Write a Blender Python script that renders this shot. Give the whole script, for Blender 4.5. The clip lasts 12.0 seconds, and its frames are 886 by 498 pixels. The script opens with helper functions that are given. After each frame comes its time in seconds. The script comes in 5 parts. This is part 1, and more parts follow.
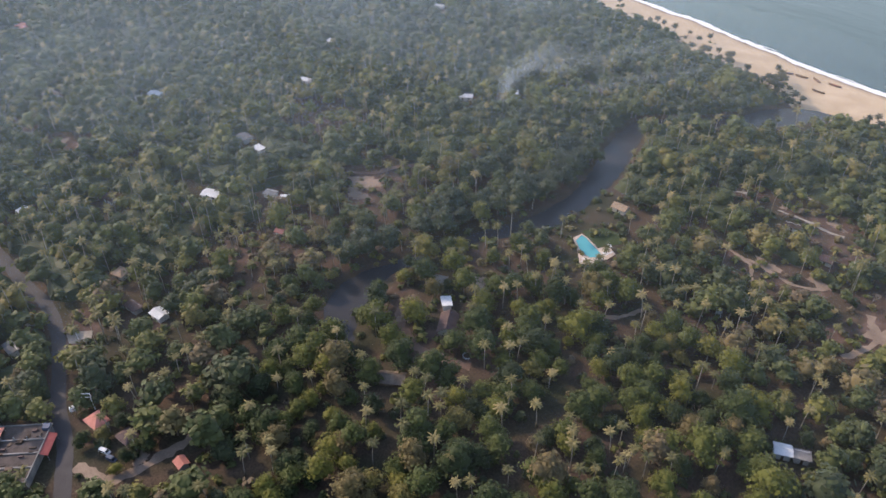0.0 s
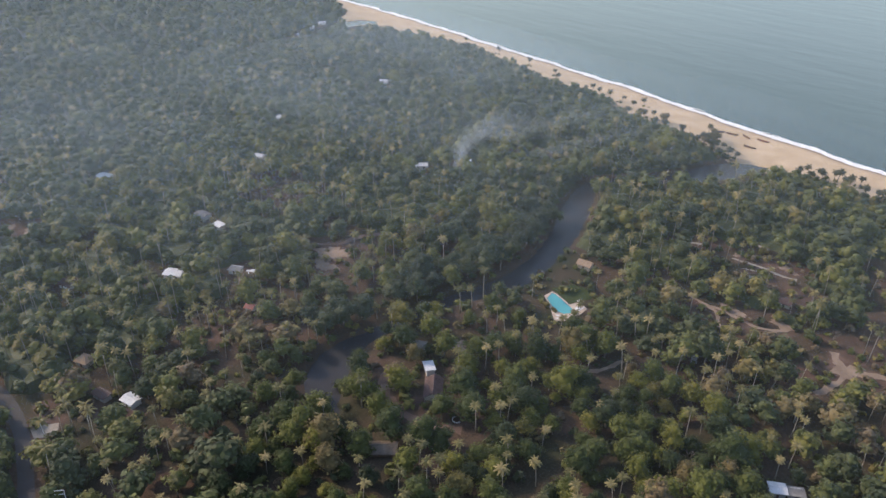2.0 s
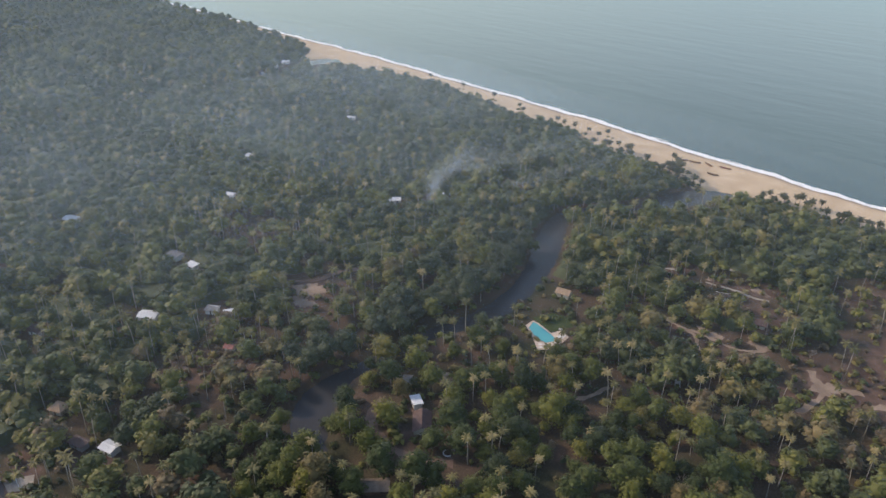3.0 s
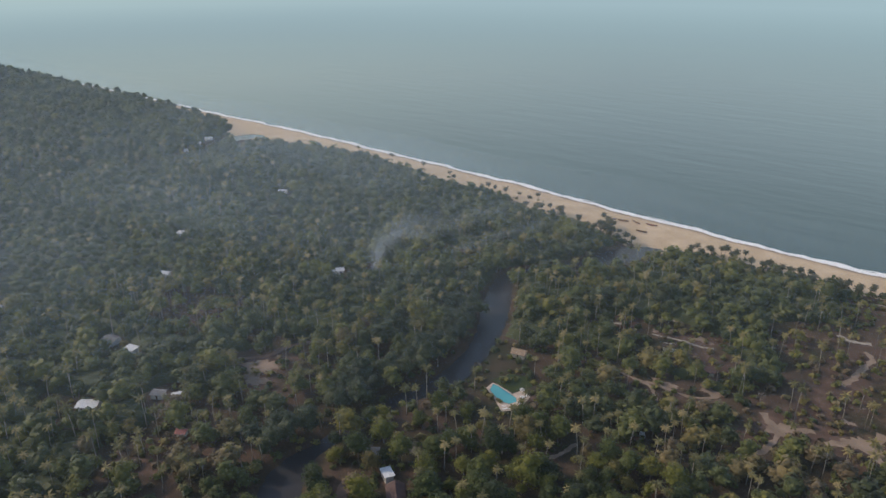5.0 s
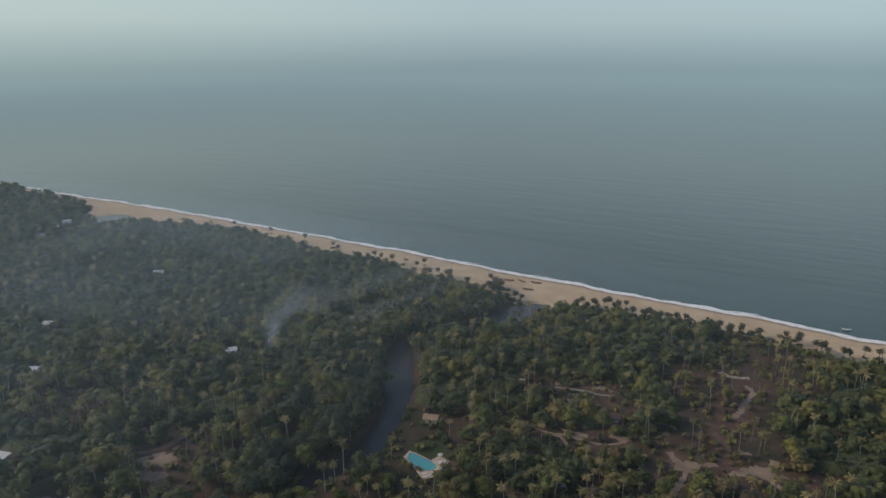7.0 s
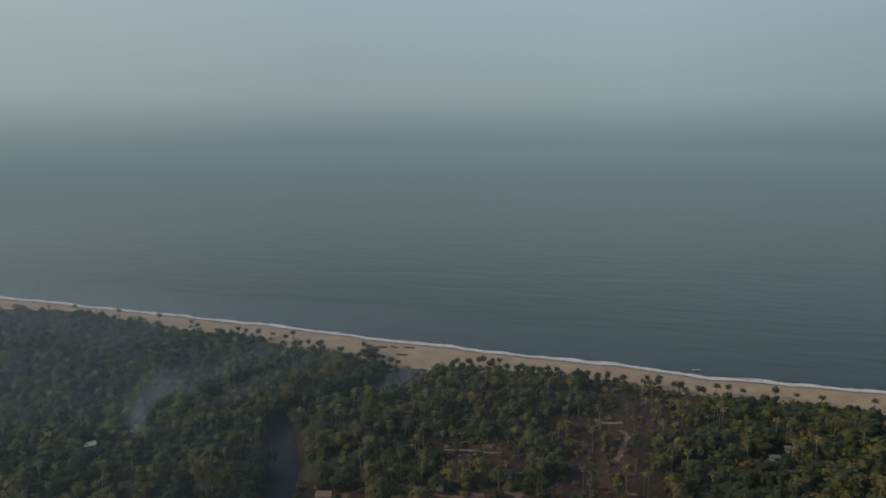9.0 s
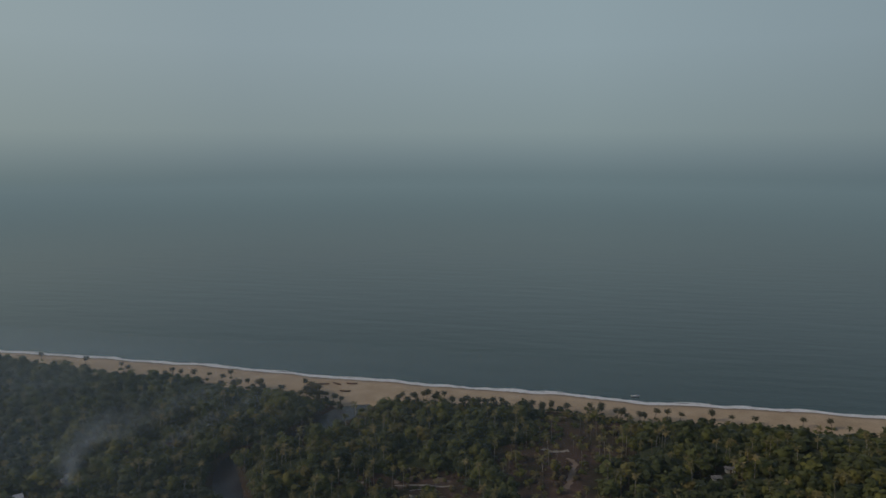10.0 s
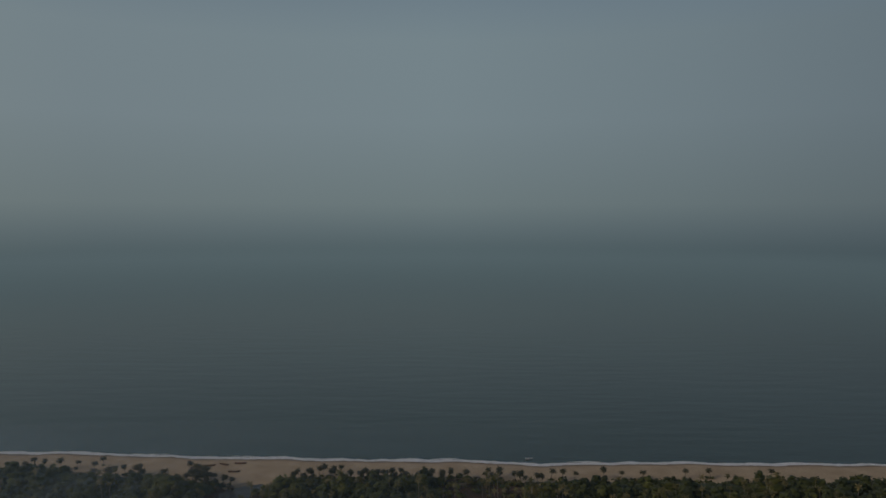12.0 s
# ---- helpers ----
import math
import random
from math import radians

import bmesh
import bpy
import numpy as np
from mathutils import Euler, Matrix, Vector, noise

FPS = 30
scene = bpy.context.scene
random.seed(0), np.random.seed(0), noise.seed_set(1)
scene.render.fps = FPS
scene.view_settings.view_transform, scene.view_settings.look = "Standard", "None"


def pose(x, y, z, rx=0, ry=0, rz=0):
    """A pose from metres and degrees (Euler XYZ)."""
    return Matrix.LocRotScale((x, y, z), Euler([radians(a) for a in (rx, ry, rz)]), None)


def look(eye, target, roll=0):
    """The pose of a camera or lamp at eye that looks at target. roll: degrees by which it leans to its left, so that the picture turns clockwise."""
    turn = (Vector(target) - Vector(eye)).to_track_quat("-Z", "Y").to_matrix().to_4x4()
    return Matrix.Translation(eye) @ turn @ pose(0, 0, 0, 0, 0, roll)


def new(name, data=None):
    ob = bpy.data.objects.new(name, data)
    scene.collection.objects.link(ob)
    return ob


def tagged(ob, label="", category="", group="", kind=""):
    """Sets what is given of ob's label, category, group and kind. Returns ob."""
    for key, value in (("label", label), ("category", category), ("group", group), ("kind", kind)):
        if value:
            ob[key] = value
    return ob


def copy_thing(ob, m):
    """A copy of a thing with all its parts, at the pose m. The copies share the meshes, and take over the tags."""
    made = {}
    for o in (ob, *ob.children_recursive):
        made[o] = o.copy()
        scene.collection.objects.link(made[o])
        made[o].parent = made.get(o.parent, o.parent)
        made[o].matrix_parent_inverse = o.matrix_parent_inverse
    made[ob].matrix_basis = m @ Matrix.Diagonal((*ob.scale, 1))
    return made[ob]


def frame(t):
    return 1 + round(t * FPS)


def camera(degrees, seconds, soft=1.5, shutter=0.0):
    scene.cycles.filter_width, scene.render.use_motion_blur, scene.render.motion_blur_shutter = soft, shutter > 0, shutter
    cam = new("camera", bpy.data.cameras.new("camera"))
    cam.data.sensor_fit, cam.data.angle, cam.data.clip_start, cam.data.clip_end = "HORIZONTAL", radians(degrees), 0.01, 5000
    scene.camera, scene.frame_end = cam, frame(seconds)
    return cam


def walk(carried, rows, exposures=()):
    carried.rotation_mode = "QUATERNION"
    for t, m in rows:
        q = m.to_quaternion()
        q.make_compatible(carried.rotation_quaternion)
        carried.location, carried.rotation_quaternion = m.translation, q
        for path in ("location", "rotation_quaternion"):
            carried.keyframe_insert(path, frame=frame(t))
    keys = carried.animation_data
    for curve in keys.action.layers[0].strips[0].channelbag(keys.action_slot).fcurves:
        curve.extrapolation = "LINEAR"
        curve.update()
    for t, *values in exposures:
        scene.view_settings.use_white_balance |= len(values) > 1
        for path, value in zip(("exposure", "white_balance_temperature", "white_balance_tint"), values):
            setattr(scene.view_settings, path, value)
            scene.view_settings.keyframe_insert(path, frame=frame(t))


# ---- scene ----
cam = camera(63.37, 12.0, soft=1.6)
PATH = [
    (0.0, pose(90.82, 72.03, 201.57, 54.015, 0.124, 57.399)),
    (0.5, pose(89.01, 67.72, 201.23, 55.414, 0.126, 55.838)),
    (1.0, pose(87.04, 63.53, 200.88, 56.843, 0.066, 54.327)),
    (1.5, pose(84.89, 59.45, 200.52, 58.237, 0.043, 52.799)),
    (2.0, pose(82.57, 55.48, 200.14, 59.653, 0.029, 51.223)),
    (2.5, pose(80.07, 51.63, 199.75, 61.028, 0.020, 49.510)),
    (3.0, pose(77.41, 47.89, 199.35, 62.437, 0.040, 47.705)),
    (3.5, pose(74.57, 44.26, 198.93, 63.873, 0.045, 45.926)),
    (4.0, pose(71.56, 40.75, 198.51, 65.303, 0.028, 44.159)),
    (4.5, pose(68.38, 37.35, 198.07, 66.692, -0.000, 42.354)),
    (5.0, pose(65.02, 34.06, 197.62, 68.007, -0.028, 40.461)),
    (5.5, pose(61.50, 30.89, 197.15, 69.306, -0.042, 38.441)),
    (6.0, pose(57.80, 27.83, 196.68, 70.789, -0.050, 36.099)),
    (6.5, pose(53.93, 24.89, 196.19, 72.123, -0.094, 32.841)),
    (7.0, pose(49.89, 22.06, 195.69, 73.608, -0.071, 29.220)),
    (7.5, pose(45.67, 19.34, 195.18, 75.092, -0.037, 25.767)),
    (8.0, pose(41.29, 16.74, 194.65, 76.513, -0.018, 22.535)),
    (8.5, pose(36.73, 14.25, 194.11, 77.879, -0.019, 19.472)),
    (9.0, pose(32.00, 11.87, 193.56, 79.201, -0.044, 16.525)),
    (9.5, pose(27.10, 9.61, 193.00, 80.532, -0.070, 13.631)),
    (10.0, pose(22.02, 7.46, 192.42, 82.001, -0.041, 10.750)),
    (10.5, pose(16.77, 5.42, 191.84, 83.455, -0.091, 7.986)),
    (11.0, pose(11.35, 3.50, 191.24, 84.890, -0.136, 5.113)),
    (11.5, pose(5.76, 1.69, 190.62, 86.289, -0.131, 2.439)),
    (12.0, pose(0.00, 0.00, 190.00, 87.744, -0.109, 0.004)),
]
EXPOSURES = [(0.0, 1.04, 6470, 18), (3.0, 0.74, 6500, 14), (5.0, 0.32, 6500, 12), (6.0, 0.08, 6500, 11), (7.0, -0.25, 6500, 10), (9.0, -0.86, 6500, 10), (10.5, -1.33, 6500, 10), (12.0, -1.75, 6500, 10)]
walk(cam, PATH, EXPOSURES)

# ---- light ----
SUN_AZ, SUN_EL = 118.0, 32.0   # degrees left of +y, degrees up
SUN_DIR = Vector((-math.sin(radians(SUN_AZ)) * math.cos(radians(SUN_EL)),
                  math.cos(radians(SUN_AZ)) * math.cos(radians(SUN_EL)), math.sin(radians(SUN_EL))))
world = bpy.data.worlds.new("hazy_sky")
scene.world = world
world.use_nodes = True
wn = world.node_tree
sky = wn.nodes.new("ShaderNodeTexSky")
sky.sky_type = "NISHITA"
sky.sun_disc = False
sky.sun_elevation = radians(SUN_EL)
sky.sun_rotation = radians(-SUN_AZ)
sky.dust_density = 1.3
sky.air_density = 1.0
sky.ozone_density = 1.5
wn.links.new(sky.outputs[0], wn.nodes["Background"].inputs[0])
wn.nodes["Background"].inputs[1].default_value = 0.16
sun = new("sun", bpy.data.lights.new("sun", "SUN"))
sun.data.energy, sun.data.angle, sun.data.color = 2.1, radians(3.0), (1.0, 0.82, 0.60)
sun.matrix_world = look(SUN_DIR * 1000, (0, 0, 0))

# glow colours that paint the distance haze, by height over the sea
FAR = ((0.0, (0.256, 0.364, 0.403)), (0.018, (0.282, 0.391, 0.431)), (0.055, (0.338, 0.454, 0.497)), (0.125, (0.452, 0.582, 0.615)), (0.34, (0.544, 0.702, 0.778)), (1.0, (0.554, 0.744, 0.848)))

# ---- materials ----
def mat(name, rough=0.8, metal=0.0, spec=0.3):
    m = bpy.data.materials.new(name)
    m.use_nodes = True
    b = m.node_tree.nodes["Principled BSDF"]
    b.inputs["Roughness"].default_value = rough
    b.inputs["Metallic"].default_value = metal
    b.inputs["Specular IOR Level"].default_value = spec
    return m, m.node_tree.nodes, m.node_tree.links, b


def noise_node(n, l, scale, detail=4.0, vec=None, rough=0.55):
    t = n.new("ShaderNodeTexNoise")
    t.inputs["Scale"].default_value = scale
    t.inputs["Detail"].default_value = detail
    t.inputs["Roughness"].default_value = rough
    if vec is not None:
        l.new(vec, t.inputs["Vector"])
    return t.outputs["Fac"]


def ramp(n, l, fac, *stops):
    r = n.new("ShaderNodeValToRGB")
    while len(r.color_ramp.elements) < len(stops):
        r.color_ramp.elements.new(0.5)
    for e, (p, c) in zip(r.color_ramp.elements, stops):
        e.position, e.color = p, (*c, 1)
    l.new(fac, r.inputs[0])
    return r.outputs[0]


def mix(n, l, fac, a, b, how="MIX"):
    m = n.new("ShaderNodeMix")
    m.data_type, m.blend_type = "RGBA", how
    for sock, v in ((m.inputs[0], fac), (m.inputs[6], a), (m.inputs[7], b)):
        if isinstance(v, (int, float)):
            sock.default_value = v
        elif isinstance(v, tuple):
            sock.default_value = (*v, 1)
        else:
            l.new(v, sock)
    return m.outputs[2]


def sums(n, l, op, a, b):
    m = n.new("ShaderNodeMath")
    m.operation = op
    for sock, v in zip(m.inputs, (a, b)):
        if isinstance(v, (int, float)):
            sock.default_value = v
        else:
            l.new(v, sock)
    return m.outputs[0]


def bump(n, l, b, height, strength, dist):
    k = n.new("ShaderNodeBump")
    k.inputs["Strength"].default_value, k.inputs["Distance"].default_value = strength, dist
    l.new(height, k.inputs["Height"])
    l.new(k.outputs[0], b.inputs["Normal"])


def place(n):
    return n.new("ShaderNodeNewGeometry").outputs["Position"]


def attr(n, name):
    a = n.new("ShaderNodeAttribute")
    a.attribute_name = name
    return a.outputs["Fac"]


def worn(name, dark, light, coarse=0.4, fine=6.0, rough=0.85, spec=0.25, metal=0.0, relief=0.02, island=0.0):
    """A surface that varies at two scales between two colours."""
    m, n, l, b = mat(name, rough, metal, spec)
    p = place(n)
    f = sums(n, l, "ADD", sums(n, l, "MULTIPLY", noise_node(n, l, coarse, 3, p), 0.6),
             sums(n, l, "MULTIPLY", noise_node(n, l, fine, 4, p), 0.4))
    c = ramp(n, l, f, (0.3, dark), (0.68, light))
    l.new(c, b.inputs["Base Color"])
    if relief:
        bump(n, l, b, noise_node(n, l, fine, 3, p), 0.5, relief)
    return m


def foliage(name, stops, source, through_light=0.22, gloss=0.12):
    """Leaves: one tint a plant, some spread from clump to clump."""
    m, n, l, b = mat(name, 0.65, 0.0, 0.16)
    tint = attr(n, "tint") if source == "mesh" else n.new("ShaderNodeObjectInfo").outputs["Random"]
    base = ramp(n, l, tint, *stops)
    g = n.new("ShaderNodeNewGeometry")
    spread = ramp(n, l, g.outputs["Random Per Island"], (0.0, (0.74, 0.76, 0.70)), (0.6, (1.0, 1.0, 1.0)), (1.0, (1.30, 1.24, 1.08)))
    c = mix(n, l, 1.0, base, spread, "MULTIPLY")
    l.new(c, b.inputs["Base Color"])
    b.inputs["Sheen Weight"].default_value, b.inputs["Sheen Roughness"].default_value = 0.08, 0.6
    b.inputs["Coat Weight"].default_value, b.inputs["Coat Roughness"].default_value, b.inputs["Coat IOR"].default_value = gloss, 0.55, 1.5
    tr = n.new("ShaderNodeBsdfTranslucent")
    l.new(c, tr.inputs["Color"])
    s = n.new("ShaderNodeMixShader")
    s.inputs[0].default_value = through_light
    l.new(b.outputs[0], s.inputs[1])
    l.new(tr.outputs[0], s.inputs[2])
    l.new(s.outputs[0], n["Material Output"].inputs["Surface"])
    return m


LEAF_STOPS = ((0.0, (0.045, 0.058, 0.024)), (0.25, (0.067, 0.081, 0.028)), (0.45, (0.098, 0.110, 0.031)), (0.62, (0.142, 0.142, 0.035)),
              (0.78, (0.176, 0.143, 0.044)), (0.9, (0.152, 0.122, 0.056)), (1.0, (0.146, 0.108, 0.064)))
LEAF_ONE_STOPS = ((0.0, (0.028, 0.041, 0.014)), (0.25, (0.044, 0.061, 0.016)), (0.5, (0.070, 0.085, 0.019)), (0.7, (0.114, 0.120, 0.021)),
                  (0.84, (0.156, 0.146, 0.025)), (0.93, (0.128, 0.103, 0.036)), (1.0, (0.165, 0.120, 0.062)))
PALM_STOPS = ((0.0, (0.092, 0.090, 0.035)), (0.5, (0.178, 0.154, 0.058)), (1.0, (0.30, 0.238, 0.106)))
M_LEAF = foliage("leaves", LEAF_STOPS, "mesh")
M_LEAF_ONE = foliage("leaves_single", LEAF_ONE_STOPS, "object", 0.25, 0.02)
# darker leaf colours that paint the shaded side of the creek-bank trees
M_LEAF_BANK_SHADE = foliage("shaded_bank_leaves", ((0.0, (0.034, 0.048, 0.026)), (0.6, (0.046, 0.062, 0.030)), (1.0, (0.066, 0.078, 0.034))), "object")
M_PALM = foliage("palm_fronds", PALM_STOPS, "mesh", 0.22, 0.05)
M_PALM_ONE = foliage("palm_fronds_single", PALM_STOPS, "object", 0.22, 0.05)
# frond colours darkened to paint the backlit look of the beach palms
M_PALM_BACKLIT = foliage("backlit_palm_fronds", ((0.0, (0.034, 0.040, 0.020)), (0.6, (0.056, 0.058, 0.027)), (1.0, (0.094, 0.082, 0.038))), "object")
M_BARK = worn("bark", (0.13, 0.10, 0.075), (0.24, 0.20, 0.16), 0.8, 9.0, 0.9)
M_PALM_BARK = worn("palm_bark", (0.20, 0.17, 0.13), (0.38, 0.34, 0.28), 0.8, 5.0, 0.9)
M_TWIG = worn("dry_twigs", (0.15, 0.12, 0.095), (0.27, 0.22, 0.18), 0.8, 5.0, 0.9)

# the ground: litter and grass, dry soil and beach sand, by the share stored in the sheet
M_GROUND, n, l, b = mat("ground", 0.95, 0.0, 0.15)
p = place(n)
litter = ramp(n, l, noise_node(n, l, 0.035, 6, p), (0.32, (0.034, 0.038, 0.021)), (0.46, (0.058, 0.048, 0.031)), (0.60, (0.092, 0.062, 0.046)), (0.75, (0.052, 0.050, 0.029)))
litter = mix(n, l, 1.0, litter, ramp(n, l, noise_node(n, l, 1.3, 4, p), (0.3, (0.6, 0.6, 0.6)), (0.7, (1.3, 1.25, 1.2))), "MULTIPLY")
soil = ramp(n, l, noise_node(n, l, 0.12, 6, p), (0.3, (0.070, 0.043, 0.033)), (0.5, (0.102, 0.064, 0.049)), (0.72, (0.155, 0.103, 0.079)))
sand = ramp(n, l, noise_node(n, l, 0.05, 6, p), (0.3, (0.45, 0.328, 0.206)), (0.7, (0.575, 0.434, 0.288)))
sand = mix(n, l, 1.0, sand, ramp(n, l, noise_node(n, l, 0.9, 4, p), (0.3, (0.86, 0.86, 0.86)), (0.7, (1.08, 1.08, 1.08))), "MULTIPLY")
wet = mix(n, l, attr(n, "wet"), sand, (0.17, 0.135, 0.10))
rag = sums(n, l, "MULTIPLY", sums(n, l, "SUBTRACT", noise_node(n, l, 0.22, 5, p), 0.5), 0.9)
dry_f = ramp(n, l, sums(n, l, "ADD", attr(n, "dry"), rag), (0.38, (0, 0, 0)), (0.6, (1, 1, 1)))
sand_f = ramp(n, l, sums(n, l, "ADD", attr(n, "sand"), rag), (0.42, (0, 0, 0)), (0.56, (1, 1, 1)))
l.new(mix(n, l, sand_f, mix(n, l, dry_f, litter, soil), wet), b.inputs["Base Color"])
bump(n, l, b, noise_node(n, l, 0.8, 5, p), 0.6, 0.25)

M_PATH = worn("sandy_track", (0.145, 0.104, 0.076), (0.33, 0.247, 0.182), 0.15, 2.0, 0.95, 0.15)
M_EARTH = worn("red_earth", (0.100, 0.066, 0.050), (0.21, 0.145, 0.112), 0.15, 2.0, 0.95, 0.15)
M_PALE = worn("pale_track", (0.20, 0.17, 0.135), (0.37, 0.325, 0.265), 0.2, 2.0, 0.95, 0.15)
M_ASPHALT = worn("asphalt", (0.046, 0.042, 0.042), (0.080, 0.073, 0.071), 0.12, 3.0, 0.85, 0.3)
M_CONCRETE = worn("concrete", (0.14, 0.125, 0.115), (0.32, 0.295, 0.27), 0.3, 3.0, 0.9, 0.25)
M_ROUGH = worn("weathered_concrete", (0.050, 0.040, 0.034), (0.125, 0.10, 0.088), 0.4, 3.0, 0.95, 0.2)
M_PLASTER = worn("plaster", (0.50, 0.47, 0.42), (0.70, 0.67, 0.61), 0.3, 2.5, 0.85, 0.25)
M_CREAM = worn("cream_plaster", (0.45, 0.39, 0.30), (0.62, 0.55, 0.43), 0.3, 2.5, 0.85, 0.25)
M_WHITE_ROOF = worn("white_metal_sheet", (0.52, 0.515, 0.50), (0.78, 0.77, 0.75), 0.35, 2.5, 0.8, 0.15)
M_GREY_ROOF = worn("grey_sheet", (0.13, 0.125, 0.12), (0.27, 0.26, 0.25), 0.35, 2.5, 0.85, 0.15)
M_RED_ROOF = worn("red_roof_tile", (0.36, 0.135, 0.10), (0.54, 0.225, 0.17), 0.4, 3.0, 0.75, 0.3)
M_BROWN_ROOF = worn("brown_roof_tile", (0.070, 0.044, 0.040), (0.135, 0.088, 0.078), 0.4, 3.0, 0.8, 0.3)
M_THATCH = worn("thatch", (0.034, 0.026, 0.021), (0.080, 0.060, 0.047), 0.5, 5.0, 0.95, 0.1)
M_OLD_THATCH = worn("old_thatch", (0.10, 0.078, 0.060), (0.22, 0.175, 0.135), 0.5, 4.0, 0.95, 0.1)
M_TAN_ROOF = worn("tan_thatch", (0.24, 0.17, 0.11), (0.40, 0.29, 0.20), 0.5, 4.0, 0.95, 0.1)
M_WOOD = worn("dark_wood", (0.07, 0.045, 0.03), (0.16, 0.10, 0.065), 0.6, 6.0, 0.7, 0.3)
M_TEAK = worn("boat_wood", (0.12, 0.07, 0.045), (0.26, 0.155, 0.10), 0.5, 5.0, 0.7, 0.3)
M_WHITE = worn("white_paint", (0.62, 0.61, 0.58), (0.80, 0.79, 0.77), 0.4, 3.0, 0.5, 0.4)
M_RED = worn("red_paint", (0.22, 0.045, 0.038), (0.40, 0.095, 0.075), 0.4, 3.0, 0.6, 0.35)
M_BLUE = worn("blue_paint", (0.06, 0.11, 0.26), (0.11, 0.18, 0.36), 0.4, 3.0, 0.6, 0.35)
M_NAVY = worn("dull_blue_sheet", (0.035, 0.050, 0.085), (0.075, 0.10, 0.16), 0.4, 3.0, 0.6, 0.35)
M_RUBBER = worn("tyre_rubber", (0.02, 0.02, 0.02), (0.04, 0.04, 0.04), 0.5, 8.0, 0.9)
M_DECK = worn("pool_deck_tile", (0.40, 0.31, 0.24), (0.58, 0.47, 0.37), 0.4, 3.0, 0.8, 0.3)
M_POOL_TILE = worn("pool_tile", (0.14, 0.66, 0.74), (0.20, 0.80, 0.86), 0.3, 3.0, 0.3, 0.5)
M_LAWN = worn("lawn", (0.034, 0.048, 0.020), (0.052, 0.068, 0.026), 0.2, 2.0, 0.95, 0.1, 0.0, 0.05)
M_FOAM = worn("surf_foam", (0.62, 0.61, 0.58), (0.88, 0.87, 0.85), 0.15, 1.2, 0.9, 0.2, 0.0, 0.08)
M_GLASS, n, l, b = mat("window_glass", 0.08, 0.0, 0.6)
b.inputs["Base Color"].default_value = (0.025, 0.03, 0.035, 1)

M_SEA, n, l, b = mat("sea_water", 0.11, 0.0, 0.5)
b.inputs["IOR"].default_value = 1.333
p = place(n)
l.new(ramp(n, l, noise_node(n, l, 0.004, 4, p), (0.3, (0.010, 0.030, 0.032)), (0.7, (0.017, 0.042, 0.043))), b.inputs["Base Color"])
swell = n.new("ShaderNodeMapping")
swell.inputs["Scale"].default_value = (0.25, 1.0, 1.0)
l.new(p, swell.inputs["Vector"])
h = sums(n, l, "ADD", sums(n, l, "MULTIPLY", noise_node(n, l, 0.05, 4, swell.outputs[0]), 2.4), sums(n, l, "MULTIPLY", noise_node(n, l, 0.4, 4, p), 0.3))
bump(n, l, b, h, 0.2, 0.9)
M_CREEK, n, l, b = mat("creek_water", 0.16, 0.0, 0.22)
b.inputs["IOR"].default_value = 1.333
p = place(n)
l.new(ramp(n, l, noise_node(n, l, 0.03, 4, p), (0.3, (0.036, 0.035, 0.036)), (0.7, (0.052, 0.049, 0.048))), b.inputs["Base Color"])
bump(n, l, b, noise_node(n, l, 1.5, 3, p), 0.12, 0.05)
M_POOL_WATER, n, l, b = mat("pool_water", 0.06, 0.0, 0.5)
b.inputs["Base Color"].default_value = (0.24, 0.84, 0.90, 1)
b.inputs["Transmission Weight"].default_value = 0.6
b.inputs["IOR"].default_value = 1.1


# haze painted as glow over the far sea, brighter to the left side
M_FAR, n, l, b = mat("glowing_haze")
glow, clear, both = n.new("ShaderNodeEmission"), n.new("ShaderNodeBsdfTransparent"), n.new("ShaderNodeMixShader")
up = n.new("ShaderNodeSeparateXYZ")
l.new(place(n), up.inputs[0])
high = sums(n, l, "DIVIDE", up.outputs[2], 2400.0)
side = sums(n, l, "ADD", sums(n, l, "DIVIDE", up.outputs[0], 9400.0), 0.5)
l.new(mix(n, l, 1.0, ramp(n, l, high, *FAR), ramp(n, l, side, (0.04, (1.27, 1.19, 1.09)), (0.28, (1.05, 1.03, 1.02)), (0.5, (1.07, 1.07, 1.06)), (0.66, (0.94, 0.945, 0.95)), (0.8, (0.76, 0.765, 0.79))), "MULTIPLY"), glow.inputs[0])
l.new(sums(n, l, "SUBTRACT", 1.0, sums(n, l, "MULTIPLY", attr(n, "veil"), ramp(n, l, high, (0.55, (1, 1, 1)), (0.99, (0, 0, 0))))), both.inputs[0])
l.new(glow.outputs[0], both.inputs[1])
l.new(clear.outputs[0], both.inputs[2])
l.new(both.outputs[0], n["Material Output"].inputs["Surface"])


M_SMOKE, n, l, b = mat("smoke")
puff, clear, both = n.new("ShaderNodeBsdfTranslucent"), n.new("ShaderNodeBsdfTransparent"), n.new("ShaderNodeMixShader")
puff.inputs[0].default_value = (0.80, 0.86, 0.90, 1)
p = place(n)
wisp = ramp(n, l, noise_node(n, l, 0.08, 6, p, 0.6), (0.30, (0, 0, 0)), (0.66, (1, 1, 1)))
l.new(sums(n, l, "MULTIPLY", attr(n, "thick"), wisp), both.inputs[0])
l.new(clear.outputs[0], both.inputs[1])
lit, dim = n.new("ShaderNodeMixShader"), n.new("ShaderNodeBsdfDiffuse")
dim.inputs[0].default_value = (0.80, 0.86, 0.90, 1)
l.new(puff.outputs[0], lit.inputs[1])
l.new(dim.outputs[0], lit.inputs[2])
